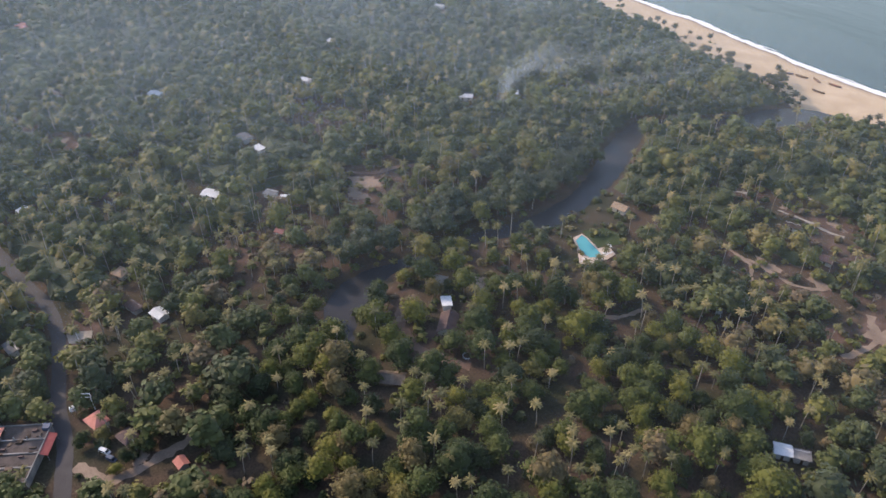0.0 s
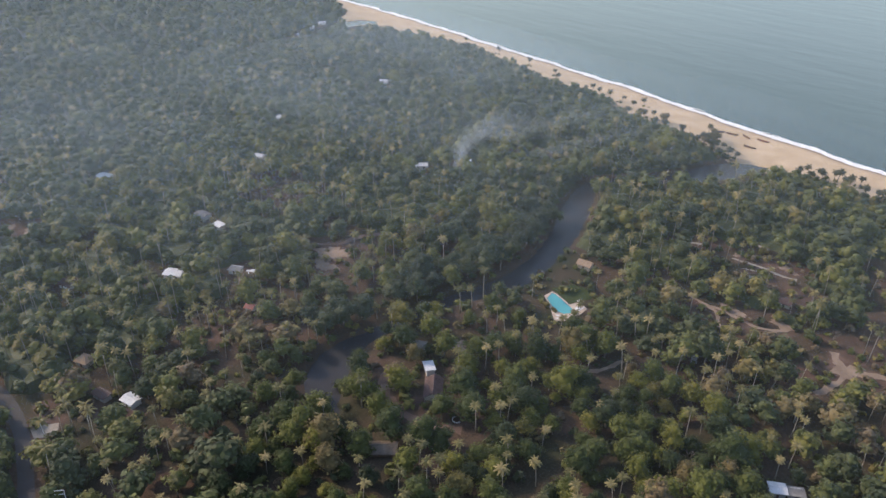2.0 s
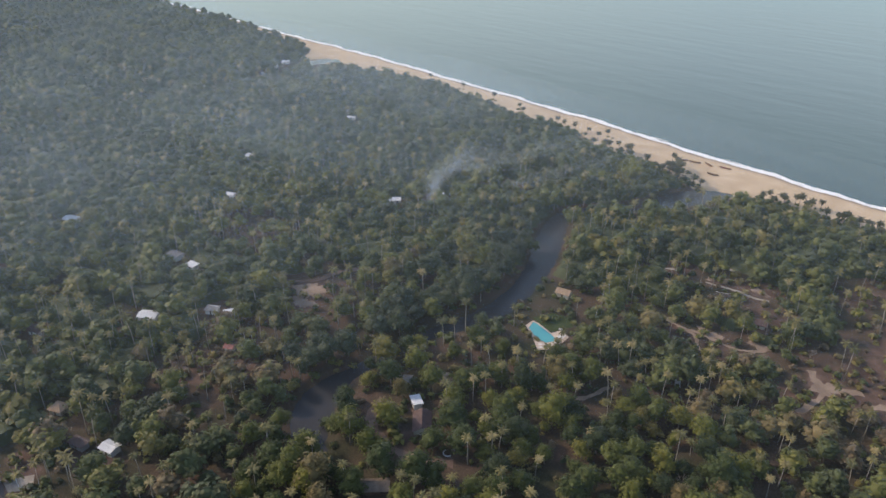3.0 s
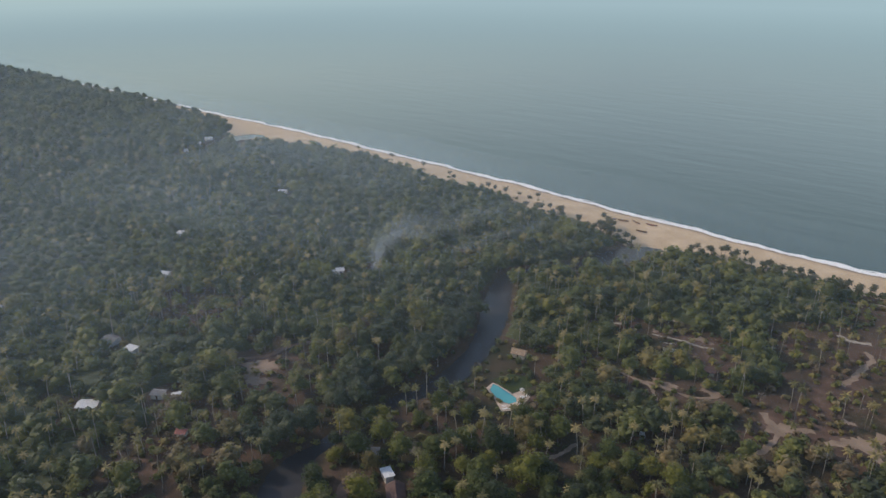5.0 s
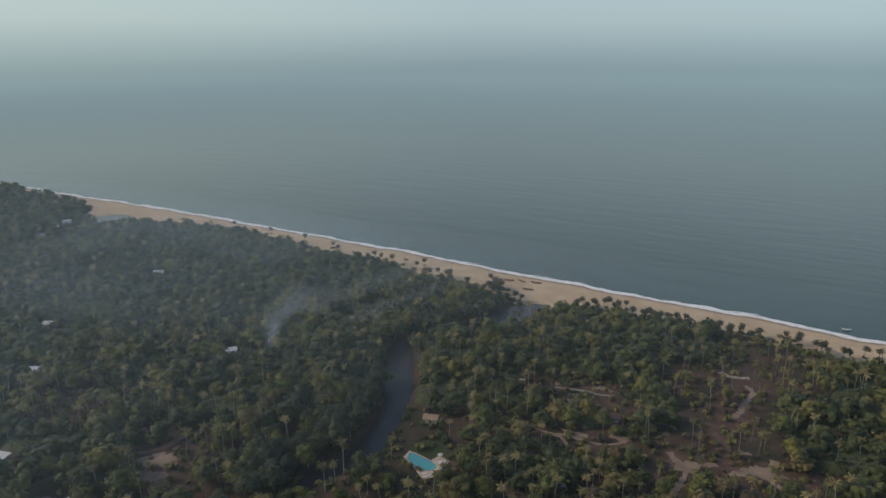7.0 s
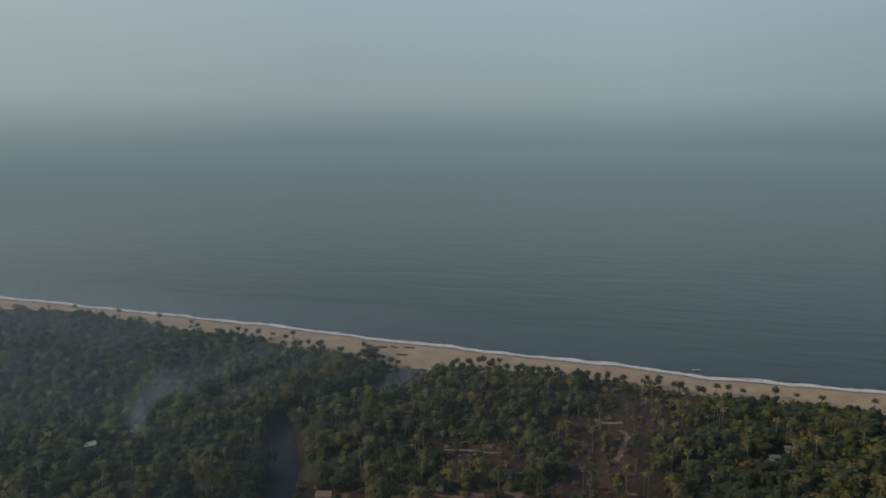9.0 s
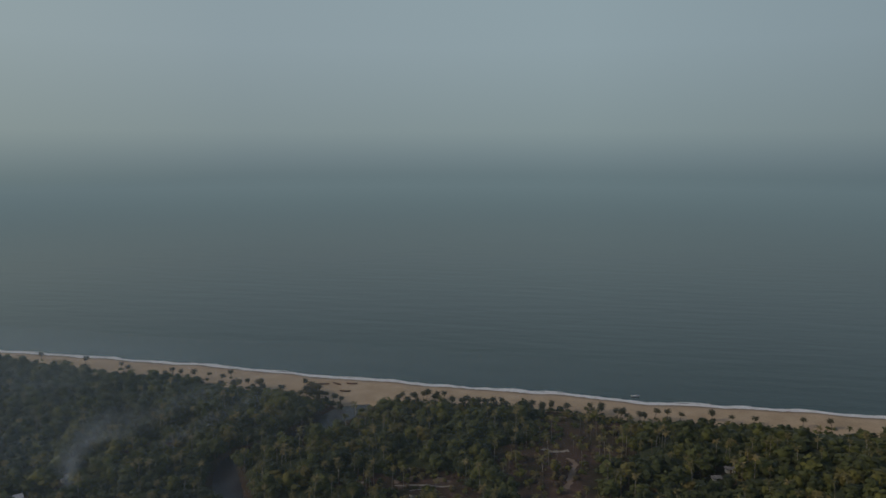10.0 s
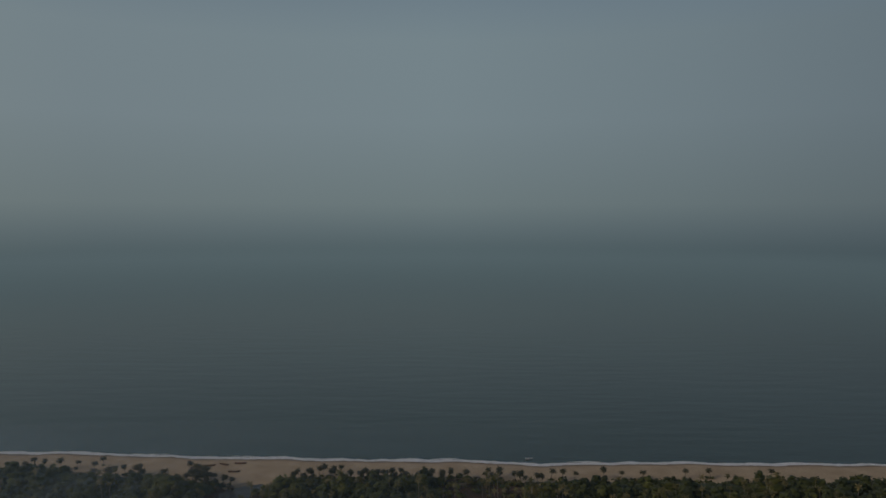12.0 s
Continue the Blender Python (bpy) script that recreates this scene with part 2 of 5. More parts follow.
l.new(lit.outputs[0], both.inputs[2])
l.new(both.outputs[0], n["Material Output"].inputs["Surface"])


# translucent sheet that paints distance haze over the woods, lit by sun and sky
M_HAZE, n, l, b = mat("painted_haze")
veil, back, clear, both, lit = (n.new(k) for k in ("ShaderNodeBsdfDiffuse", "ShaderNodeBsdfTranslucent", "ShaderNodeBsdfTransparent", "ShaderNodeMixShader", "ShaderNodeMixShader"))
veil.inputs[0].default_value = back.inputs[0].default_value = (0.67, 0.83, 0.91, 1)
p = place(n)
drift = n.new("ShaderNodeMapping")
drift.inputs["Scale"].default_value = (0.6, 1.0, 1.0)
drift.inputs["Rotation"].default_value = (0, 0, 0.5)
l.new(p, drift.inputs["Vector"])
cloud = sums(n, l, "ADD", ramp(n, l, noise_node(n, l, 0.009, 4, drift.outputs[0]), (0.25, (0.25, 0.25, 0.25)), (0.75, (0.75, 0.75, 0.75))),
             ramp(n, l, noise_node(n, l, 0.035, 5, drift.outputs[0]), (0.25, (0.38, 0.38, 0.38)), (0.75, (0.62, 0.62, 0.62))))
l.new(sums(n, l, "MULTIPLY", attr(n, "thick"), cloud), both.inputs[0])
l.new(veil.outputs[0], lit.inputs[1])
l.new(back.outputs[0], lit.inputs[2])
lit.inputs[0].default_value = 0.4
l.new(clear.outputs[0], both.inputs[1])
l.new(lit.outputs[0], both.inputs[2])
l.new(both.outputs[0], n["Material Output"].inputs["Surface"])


# ---- mesh helpers ----
def obj(name, bm, material, parent=None, label="", smooth=False):
    me = bpy.data.meshes.new(name)
    bmesh.ops.recalc_face_normals(bm, faces=bm.faces[:])
    bm.to_mesh(me)
    bm.free()
    for m in material if isinstance(material, (list, tuple)) else [material]:
        me.materials.append(m)
    if smooth:
        me.shade_smooth()
    ob = new(name, me)
    ob.parent = parent
    if label:
        ob["label"] = label
    return ob


part = obj


def thing(name, label, category, m, group="", kind=""):
    e = new(name)
    e.empty_display_size = 0.5
    e.matrix_basis = m
    return tagged(e, label, category, group, kind)


def box(x0, y0, z0, x1, y1, z1, bm=None):
    bm = bm or bmesh.new()
    v = [bm.verts.new((x, y, z)) for z in (z0, z1) for x, y in ((x0, y0), (x1, y0), (x1, y1), (x0, y1))]
    for f in ((3, 2, 1, 0), (4, 5, 6, 7), (0, 1, 5, 4), (1, 2, 6, 5), (2, 3, 7, 6), (3, 0, 4, 7)):
        bm.faces.new([v[i] for i in f])
    return bm


def tube(points, radii, sides=6, bm=None):
    """A tapered tube along points, closed at both ends."""
    bm = bm or bmesh.new()
    rings = []
    for i, (q, r) in enumerate(zip(points, radii)):
        a, c = Vector(points[max(i - 1, 0)]), Vector(points[min(i + 1, len(points) - 1)])
        d = (c - a).normalized()
        u = d.orthogonal().normalized()
        w = d.cross(u)
        rings.append([bm.verts.new(Vector(q) + r * (u * math.cos(2 * math.pi * k / sides) + w * math.sin(2 * math.pi * k / sides))) for k in range(sides)])
    for r0, r1 in zip(rings, rings[1:]):
        for k in range(sides):
            bm.faces.new((r0[k], r0[(k + 1) % sides], r1[(k + 1) % sides], r1[k]))
    bm.faces.new(rings[0][::-1])
    bm.faces.new(rings[-1])
    return bm


def raw_mesh(name, verts, tris, slots, materials, tint=None):
    """A mesh straight from arrays of corners and triangles."""
    me = bpy.data.meshes.new(name)
    nv, nf = len(verts), len(tris)
    me.vertices.add(nv)
    me.vertices.foreach_set("co", np.ascontiguousarray(verts, np.float32).ravel())
    me.loops.add(nf * 3)
    me.loops.foreach_set("vertex_index", np.ascontiguousarray(tris, np.int32).ravel())
    me.polygons.add(nf)
    me.polygons.foreach_set("loop_start", np.arange(0, nf * 3, 3, dtype=np.int32))
    for m in materials:
        me.materials.append(m)
    if slots is not None:
        me.polygons.foreach_set("material_index", np.ascontiguousarray(slots, np.int32))
    if tint is not None:
        a = me.attributes.new("tint", "FLOAT", "FACE")
        a.data.foreach_set("value", np.ascontiguousarray(tint, np.float32))
    me.update(calc_edges=True)
    return me


# ---- the plan ----
SHORE_X = np.array([-6000, -1400, -1100, -840, -640, -456, -312, -190, -90, 0, 70, 165, 321, 6000.0])
SHORE_Y = np.array([567, 567, 580, 580, 586, 580, 577, 567, 562, 560, 552, 555, 552, 552.0])
GREEN_X = np.array([-6000, -1400, -1000, -840, -730, -708, -692, -664, -637, -514, -431, -357, -290, -255, -219, -190, -168, -149, -130, -107, -88, -57, -34, 2, 13, 37, 68, 91, 154, 274, 6000.0])
GREEN_Y = np.array([562, 562, 572, 562, 553, 540, 518, 500, 522, 552, 548, 535, 533, 519, 517, 513, 507, 498, 496, 510, 515, 513, 516, 517, 518, 515, 503, 509, 510, 511, 512.0])
CREEK = [(-93, 157, 1), (-103, 158, 1.5), (-112, 153, 3), (-122, 157, 7), (-132, 165, 8.5), (-140, 177, 7), (-143, 192, 4), (-143, 212, 3), (-142, 238, 3.5), (-138, 259, 5),
         (-136, 280, 6), (-142, 307, 6), (-153, 333, 7), (-167, 357, 8), (-181, 382, 6.5), (-186, 402, 4.5), (-174, 420, 5.5), (-163, 437, 6), (-154, 457, 8), (-148, 476, 11), (-141, 493, 10), (-134, 502, 6), (-128, 508, 2)]
INLET = [(-626, 412, 4), (-638, 435, 5), (-652, 465, 6), (-662, 492, 9), (-664, 512, 12), (-661, 526, 14), (-657, 534, 11)]
ROAD = [(-420, 5), (-290, 31), (-251, 42), (-224, 48), (-199, 55), (-179, 56), (-161, 54), (-136, 49.5), (-116, 48.5), (-94, 44), (-40, 34), (60, 20), (160, 2), (330, -30)]


def shore(x):
    return np.interp(x, SHORE_X, SHORE_Y) + 1.6 * np.sin(x / 17.0) * np.sin(x / 61.0 + 1) + 0.8 * np.sin(x / 7.3)


def green(x):
    return np.interp(x, GREEN_X, GREEN_Y) + 2.0 * np.sin(x / 9.0 + 2) * np.sin(x / 23.0)


def dense(line, step=3.0):
    """A smooth line through the points (Catmull-Rom), about a point every step metres."""
    q = np.array(line, float)
    q = np.vstack([2 * q[0] - q[1], q, 2 * q[-1] - q[-2]])
    out = []
    for a, b0, c, d in zip(q, q[1:], q[2:], q[3:]):
        k = max(2, int(np.linalg.norm(c[:2] - b0[:2]) / step))
        for s in np.arange(k) / k:
            out.append(0.5 * (2 * b0 + (c - a) * s + (2 * a - 5 * b0 + 4 * c - d) * s * s + (3 * b0 - a - 3 * c + d) * s ** 3))
    out.append(q[-2])
    return np.array(out)


CREEK_D, INLET_D, ROAD_D = dense(CREEK), dense(INLET), dense(ROAD)


def beyond(x, y, line):
    """Distance outside a line of (x, y, half width)."""
    x, y = np.asarray(x, float), np.asarray(y, float)
    best = np.full(x.shape, 1e9)
    for q in line:
        best = np.minimum(best, np.hypot(x - q[0], y - q[1]) - (q[2] if len(q) > 2 else 0.0))
    return best


def height(x, y):
    x, y = np.asarray(x, float), np.asarray(y, float)
    land = 2.0 + 0.3 * np.sin(x / 47.0 + 1) * np.sin(y / 39.0) + 0.25 * np.sin(x / 83.0 + y / 71.0)
    s, g = shore(x), green(x)
    k = np.clip((y - g) / np.maximum(s - g, 4.0), 0, None)
    beach = np.where(k < 1, 2.0 - 1.95 * np.clip(k, 0, 1) ** 1.4, 0.05 - 0.06 * (y - s))
    z = np.where(y < g - 10, land, np.where(y < g, land + (2.0 - land) * (y - g + 10) / 10, beach))
    z = np.maximum(z, -6.0)
    near = np.minimum(beyond(x, y, CREEK_D[::2]), beyond(x, y, INLET_D[::2]))
    return np.minimum(z, np.clip(-1.2 + (near + 2.0) * 0.55, -1.2, 10))


# clearings without tall trees: x, y, radius, share of bare soil
CLEARINGS = [(-80, 76, 4, 0.3), (-274, 54, 7, 0.3), (-353, 242, 7, 0.3), (-413, 291, 7, 0.3), (-439, 407, 7, 0.3), (-616, 265, 7, 0.3), (-254, 138, 6, 0.3), (-262, 134, 5, 0.2), (-142, 445, 8, 0), (-134, 460, 8, 0), (-127, 474, 8, 0), (-119, 486, 7, 0), (-151, 427, 7, 0), (-640, 506, 13, 0), (-626, 494, 11, 0), (-630, 446, 9, 0), (-638, 463, 8, 0), (-645, 484, 9, 0), (8, 494, 9, 0.4), (22, 490, 10, 0.4), (38, 488, 9, 0.4), (50, 486, 8, 0.4), (4, 476, 8, 0.4), (20, 472, 8, 0.4), (-216, 220, 13, 0.75), (-204, 208, 11, 0.75), (-212, 235, 9, 0.6), (-194, 204, 8, 0.5), (-204, 228, 6, 0.5), (-113, 182, 3, 0.75), (-103, 175, 4, 0.75), (-90, 176, 3, 0.7), (-78, 181, 4, 0.7), (-72, 188, 4, 0.6), (-106, 222, 6, 0.8),
             (-104, 196, 5, 0.7), (-92, 184, 6, 0.6), (-73, 153, 5, 0.3), (-112, 218, 5, 0.8), (-122, 226, 5, 0.6),
             (-66, 330, 6, 0.65), (-54, 330, 6, 0.65), (-42, 330, 6, 0.65), (-30, 335, 6, 0.65), (-24, 343, 5, 0.6), (-96, 376, 5, 0.5), (-70, 396, 5, 0.3),
             (-104, 376, 6, 0.7), (-92, 386, 6, 0.7), (-72, 386, 7, 0.7), (-58, 391, 8, 0.8), (-48, 396, 7, 0.7), (-64, 376, 7, 0.5), (-84, 372, 6, 0.4), (-50, 378, 8, 0.5), (-36, 362, 8, 0.6), (-68, 358, 8, 0.4),
             (0, 336, 10, 0.6), (8, 334, 10, 0.6), (22, 348, 8, 0.6), (40, 350, 11, 0.6), (52, 338, 9, 0.6), (30, 340, 9, 0.6), (-6, 320, 7, 0.75), (66, 352, 10, 0.8),
             (18, 402, 9, 0.45), (22, 430, 8, 0.45), (16, 455, 9, 0.45), (4, 452, 7, 0.45), (10, 378, 11, 0.45), (2, 412, 8, 0.45), (-4, 385, 9, 0.45), (14, 365, 10, 0.45), (-2, 362, 9, 0.45), (6, 440, 7, 0.45), (30, 412, 8, 0.45),
             (45, 375, 10, 0.45), (34, 385, 8, 0.45), (6, 480, 7, 0.45), (48, 470, 6, 0.4),
             (-240, 138, 8, 0.5), (-385, 147, 9, 0.4), (-268, 319, 8, 0.4), (-257, 347, 7, 0.5), (-254, 334, 5, 0.5), (-158, 91, 8, 0.6), (-170, 82, 7, 0.5), (-293, 177, 8, 0.4), (-276, 178, 7, 0.4),
             (-221, 168, 7, 0.7), (-228, 175, 5, 0.7), (-115, 310, 7, 0.4), (-34, 285, 5, 0.3), (28, 246, 7, 0.3), (-112, 55, 3, 0.6), (-102, 59.8, 4, 0.6), (-84, 78, 3, 0.5), (-91, 66, 2, 0.8),
             (-196, 84, 7, 0.4), (-189, 157, 5, 0.7), (-182, 150, 7, 0.8), (-262, 95, 7, 0.4), (-576, 95, 10, 0.5), (-356, 86, 9, 0.75), (-346, 97, 9, 0.75), (-500, 73, 9, 0.4), (-425, 91, 8, 0.5), (-391, 74, 8, 0.4),
             (-166, 60, 7, 0.75), (-172, 66, 7, 0.75), (-184, 66, 6, 0.8), (-244, 403, 9, 0.75), (-252, 393, 6, 0.6), (-300, 240, 7, 0.5), (-190, 126, 6, 0.2), (-310, 120, 8, 0.3), (-160, 130, 6, 0.2), (-106, 270, 9, 0.4), (-99, 262, 8, 0.4),
             (-104, 294, 9, 0), (-112, 294, 7, 0), (-96, 280, 9, 0.6), (-112, 280, 8, 0.3), (98, 414, 8, 0.4), (108, 428, 8, 0.5), (60, 400, 6, 0.3), (-640, 430, 8, 0.5), (-652, 455, 8, 0.5), (-300, 225, 9, 0.5), (-240, 236, 7, 0.6), (-160, 205, 8, 0.4)]
# stretches of thin, dry scrub: x, y, half width, half depth
THIN = [(16, 395, 20, 62), (18, 346, 32, 30), (-40, 372, 18, 14), (-180, 160, 26, 22), (-190, 140, 20, 22), (50, 495, 26, 10), (32, 448, 24, 26), (-12, 425, 16, 22), (-300, 230, 30, 25)]


def bare(x, y):
    """The share of bare soil, 0 to 1."""
    x, y = np.asarray(x, float), np.asarray(y, float)
    f = np.zeros(x.shape)
    for cx, cy, r, s in CLEARINGS:
        f = np.maximum(f, s * np.clip(1.5 - np.hypot(x - cx, y - cy) / r, 0, 1))
    for cx, cy, a, b0 in THIN:
        f = np.maximum(f, 0.55 * np.clip(1.5 - np.hypot((x - cx) / a, (y - cy) / b0), 0, 1))
    return f


# ---- ground, water, roads ----
def sheet(name, xs, ys, z_of, material, attributes=()):
    gx, gy = np.meshgrid(xs, ys)
    x, y = gx.ravel(), gy.ravel()
    w = len(xs)
    i = (np.arange(len(ys) - 1)[:, None] * w + np.arange(w - 1)).ravel()
    tris = np.concatenate([np.stack([i, i + 1, i + w + 1], 1), np.stack([i, i + w + 1, i + w], 1)])
    me = raw_mesh(name, np.stack([x, y, z_of(x, y)], 1), tris, None, [material])
    for key, values in attributes:
        a = me.attributes.new(key, "FLOAT", "POINT")
        a.data.foreach_set("value", np.ascontiguousarray(values(x, y), np.float32))
    me.shade_smooth()
    return new(name, me)


far_x = np.array([-6000, -4000, -2800, -2200, -1800, -1500.0])
xs = np.concatenate([far_x, np.arange(-1300, -720, 12.0), np.arange(-720, 330, 4.5), np.array([340, 380, 450, 600, 900, 1500, 3000, 6000.0])])
ys = np.concatenate([np.array([-6000, -3000, -1500, -800, -400, -200, -100, -40.0]), np.arange(0, 480, 5.0), np.arange(480, 606, 2.0), np.array([620, 700, 1000, 6000.0])])
ground = sheet("ground", xs, ys, height, M_GROUND, (
    ("sand", lambda x, y: np.clip(0.5 + (y - green(x) + 2) / 10, 0, 1)),
    ("wet", lambda x, y: np.clip((y - shore(x) + 7) / 6, 0, 1)),
    ("dry", bare)))
tagged(ground, "brown leaf-littered ground with bare soil running into sandy beach", "ground", kind="structure")

sea = sheet("sea", np.array([-6000, -1000, 0, 1000, 6000.0]), np.array([535, 700, 1200, 2500, 6000.0]), lambda x, y: 0 * x, M_SEA)
tagged(sea, "calm grey-blue sea with low swell under haze", "sea", kind="structure")


def ribbon(name, line, half, z_of, material, ragged=0.0, seed=1):
    """A strip along a line. half: its half width, or None to take it from the line."""
    rnd = random.Random(seed)
    q = np.array(line, float)
    d = np.gradient(q[:, :2], axis=0)
    d /= np.linalg.norm(d, axis=1)[:, None] + 1e-9
    nrm = np.stack([-d[:, 1], d[:, 0]], 1)
    bm, last = bmesh.new(), None
    for i in range(len(q)):
        w = half if half is not None else q[i, 2]
        a = q[i, :2] + nrm[i] * (w + rnd.uniform(-ragged, ragged))
        c = q[i, :2] - nrm[i] * (w + rnd.uniform(-ragged, ragged))
        row = [bm.verts.new((*e, float(z_of(e[0], e[1])))) for e in (a, (a + q[i, :2]) / 2, q[i, :2], (c + q[i, :2]) / 2, c)]
        if last:
            for k in range(4):
                bm.faces.new((last[k], row[k], row[k + 1], last[k + 1]))
        last = row
    return obj(name, bm, material, smooth=True)


wide = lambda line, more: [(x, y, w + more) for x, y, w in line]
tagged(ribbon("creek_water", wide(CREEK_D, 3), None, lambda x, y: 0.3, M_CREEK), "still dark grey-brown creek between wooded banks", "creek", kind="structure")
tagged(ribbon("inlet_water", wide(INLET_D, 3), None, lambda x, y: 0.3, M_CREEK), "pale still inlet behind the far beach", "creek", kind="structure")
tagged(ribbon("road", ROAD_D, 2.7, lambda x, y: float(height(x, y)) + 0.08, M_ASPHALT, 0.15), "dark grey two-lane asphalt road between trees", "road", kind="structure")
TRACKS = [("earth_track", M_EARTH, 2.1, [(-117, 191), (-115.2, 184.5), (-110.7, 179.1), (-105, 175.3), (-98, 175), (-90, 175), (-80, 177.5), (-70, 187)]),
          ("sandy_track", M_PATH, 0.9, [(-74, 335), (-70, 334), (-63, 333), (-55, 332), (-50, 327), (-46, 322)]),
          ("sandy_track", M_PATH, 1.0, [(-61, 333), (-53, 335), (-45, 335), (-35, 335.5), (-27, 341), (-25, 347)]),
          ("pale_track", M_PALE, 1.0, [(-108, 375.5), (-101, 379), (-94, 383)]),
          ("pale_track", M_PALE, 0.95, [(-77, 382), (-68, 384), (-60, 386), (-52, 385.5), (-44, 388)]),
          ("pale_track", M_PALE, 0.9, [(-79, 404), (-74, 405), (-69, 403.5)]),
          ("sandy_track", M_PATH, 1.7, [(-4, 345), (-1, 341), (6, 337), (12, 340), (18, 345)]),
          ("sandy_track", M_PATH, 1.5, [(6, 338), (7, 329), (6, 320), (4, 312)]),
          ("sandy_track", M_PATH, 2.0, [(22, 337), (29, 342), (38, 347), (41, 354), (42, 362)]),
          ("sandy_track", M_PATH, 1.8, [(36, 347), (42, 343), (49, 338), (58, 335)]),
          ("sandy_track", M_PATH, 1.6, [(18, 394), (21, 405), (22, 418), (24, 431), (19, 438)]),
          ("pale_track", M_PALE, 1.5, [(3, 449), (8, 446), (14, 447), (20, 449)]),
          ("pale_track", M_PALE, 0.8, [(12, 505), (18, 506), (24, 507)]),
          ("earth_track", M_EARTH, 1.6, [(-232, 214), (-222, 226), (-221, 240), (-212, 256)]),
          ("earth_track", M_PATH, 1.9, [(-104, 50), (-92, 58), (-91, 67), (-92, 76), (-94, 86), (-98, 97)]),
          ("sandy_track", M_PATH, 1.0, [(-66, 246), (-60, 256), (-58, 268)])]
for i, (nm, m, w, line) in enumerate(TRACKS):
    tagged(ribbon(nm, dense(line, 2.0), w, lambda x, y: float(height(x, y)) + 0.07, m, w * 0.5, i), "reddish earth track between trees" if m is M_EARTH else "pale sandy track with ragged edges through dry scrub", "path", kind="structure")

TRACK_SPOTS = [(*q, w) for nm, m, w, line in TRACKS for q in dense(line, 4.0)]

# soil patches in the clearings, each a low worn mound
def patch(x, y, r, seed):
    rnd = random.Random(seed)
    bm = bmesh.new()
    c = bm.verts.new((x, y, float(height(x, y)) + 0.16))
    ph = [rnd.uniform(0, 6.3) for _ in range(3)]
    ring = []
    for k in range(44):
        a = 2 * math.pi * k / 44
        q = r * (1 + 0.28 * math.sin(2 * a + ph[0]) + 0.2 * math.sin(3 * a + ph[1]) + 0.16 * math.sin(5 * a + ph[2]) + 0.12 * math.sin(11 * a + ph[0]) + rnd.uniform(-.13, .13))
        px, py = x + q * math.cos(a), y + 0.8 * q * math.sin(a)
        ring.append(bm.verts.new((px, py, float(height(px, py)) + 0.04)))
    for k in range(44):
        bm.faces.new((c, ring[k], ring[(k + 1) % 44]))
    return obj("soil_patch", bm, M_PATH, smooth=True)


for i, (x, y, r) in enumerate([(-215, 217, 9.5), (-207, 208, 6), (6, 337, 6.5), (39, 349, 7), (28, 362, 2.5), (82, 485, 3), (-108, 178, 3), (-80, 179, 4), (-50, 338, 5), (-30, 347, 5), (-356, 86, 5), (-346, 97, 5), (-110, 220, 4), (-244, 403, 5), (-182, 150, 4), (-76, 388, 3), (-52, 394, 4), (-95, 69, 3)]):
    tagged(patch(x, y, r, i), "worn patch of bare tan soil", "soil", "bare soil patches", "structure")

# surf: ragged foam along the water's edge, with a second broken line further out
def surf(name, off, lo, hi, gaps, seed, label):
    rnd = random.Random(seed)
    bm, last = bmesh.new(), None
    x = -1500.0
    while x < 420:
        k = noise.noise(Vector((x / 40, seed * 7.7, 0))) * 0.5 + 0.5
        k2 = noise.noise(Vector((x / 9, seed * 3.1, 5))) * 0.5 + 0.5
        w = lo + (hi - lo) * (0.65 * k + 0.35 * k2)
        if gaps:
            w *= min(1.0, max(0.0, (k - gaps) / 0.07))
        if gaps and k < gaps:
            last = None
            x += 2.5
            continue
        y0 = float(shore(x)) + off + 1.2 * noise.noise(Vector((x / 14, seed, 9)))
        row = [bm.verts.new((x, y0 + w * f + rnd.uniform(-.6, .6), max(0.03, float(height(x, y0 + w * f)) + 0.03) + z)) for f, z in ((0, 0.0), (0.3, 0.12), (0.7, 0.22), (1.0, 0.02))]
        if last:
            for a in range(3):
                bm.faces.new((last[a], row[a], row[a + 1], last[a + 1]))
        last = row
        x += 2.5
    return tagged(obj(name, bm, M_FOAM, smooth=True), label, "surf", kind="structure")


surf("surf_edge", -1.5, 1.6, 11.0, 0.0, 3, "white foam washing up the sand along the shore")
surf("surf_breaker", 5.0, 0.4, 2.0, 0.70, 8, "broken white crest of a low breaking wave")


# the painted haze: a glowing shell sloping up over the far sea to a ring round the whole place, rows spaced for a 190 m
# eye height
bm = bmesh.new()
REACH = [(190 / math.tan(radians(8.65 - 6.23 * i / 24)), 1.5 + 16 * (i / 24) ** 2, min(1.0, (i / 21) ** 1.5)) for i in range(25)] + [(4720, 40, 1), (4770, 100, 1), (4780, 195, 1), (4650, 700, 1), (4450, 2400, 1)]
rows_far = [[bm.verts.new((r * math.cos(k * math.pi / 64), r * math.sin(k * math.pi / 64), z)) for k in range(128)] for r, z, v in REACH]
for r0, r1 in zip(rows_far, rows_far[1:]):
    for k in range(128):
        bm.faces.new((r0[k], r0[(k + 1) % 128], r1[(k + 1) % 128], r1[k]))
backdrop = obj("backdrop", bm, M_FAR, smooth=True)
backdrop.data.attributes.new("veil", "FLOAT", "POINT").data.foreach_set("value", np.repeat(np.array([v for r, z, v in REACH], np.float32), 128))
tagged(backdrop, "glowing backdrop painted as pale blue-grey haze where sea and sky meet", "horizon haze", kind="structure")


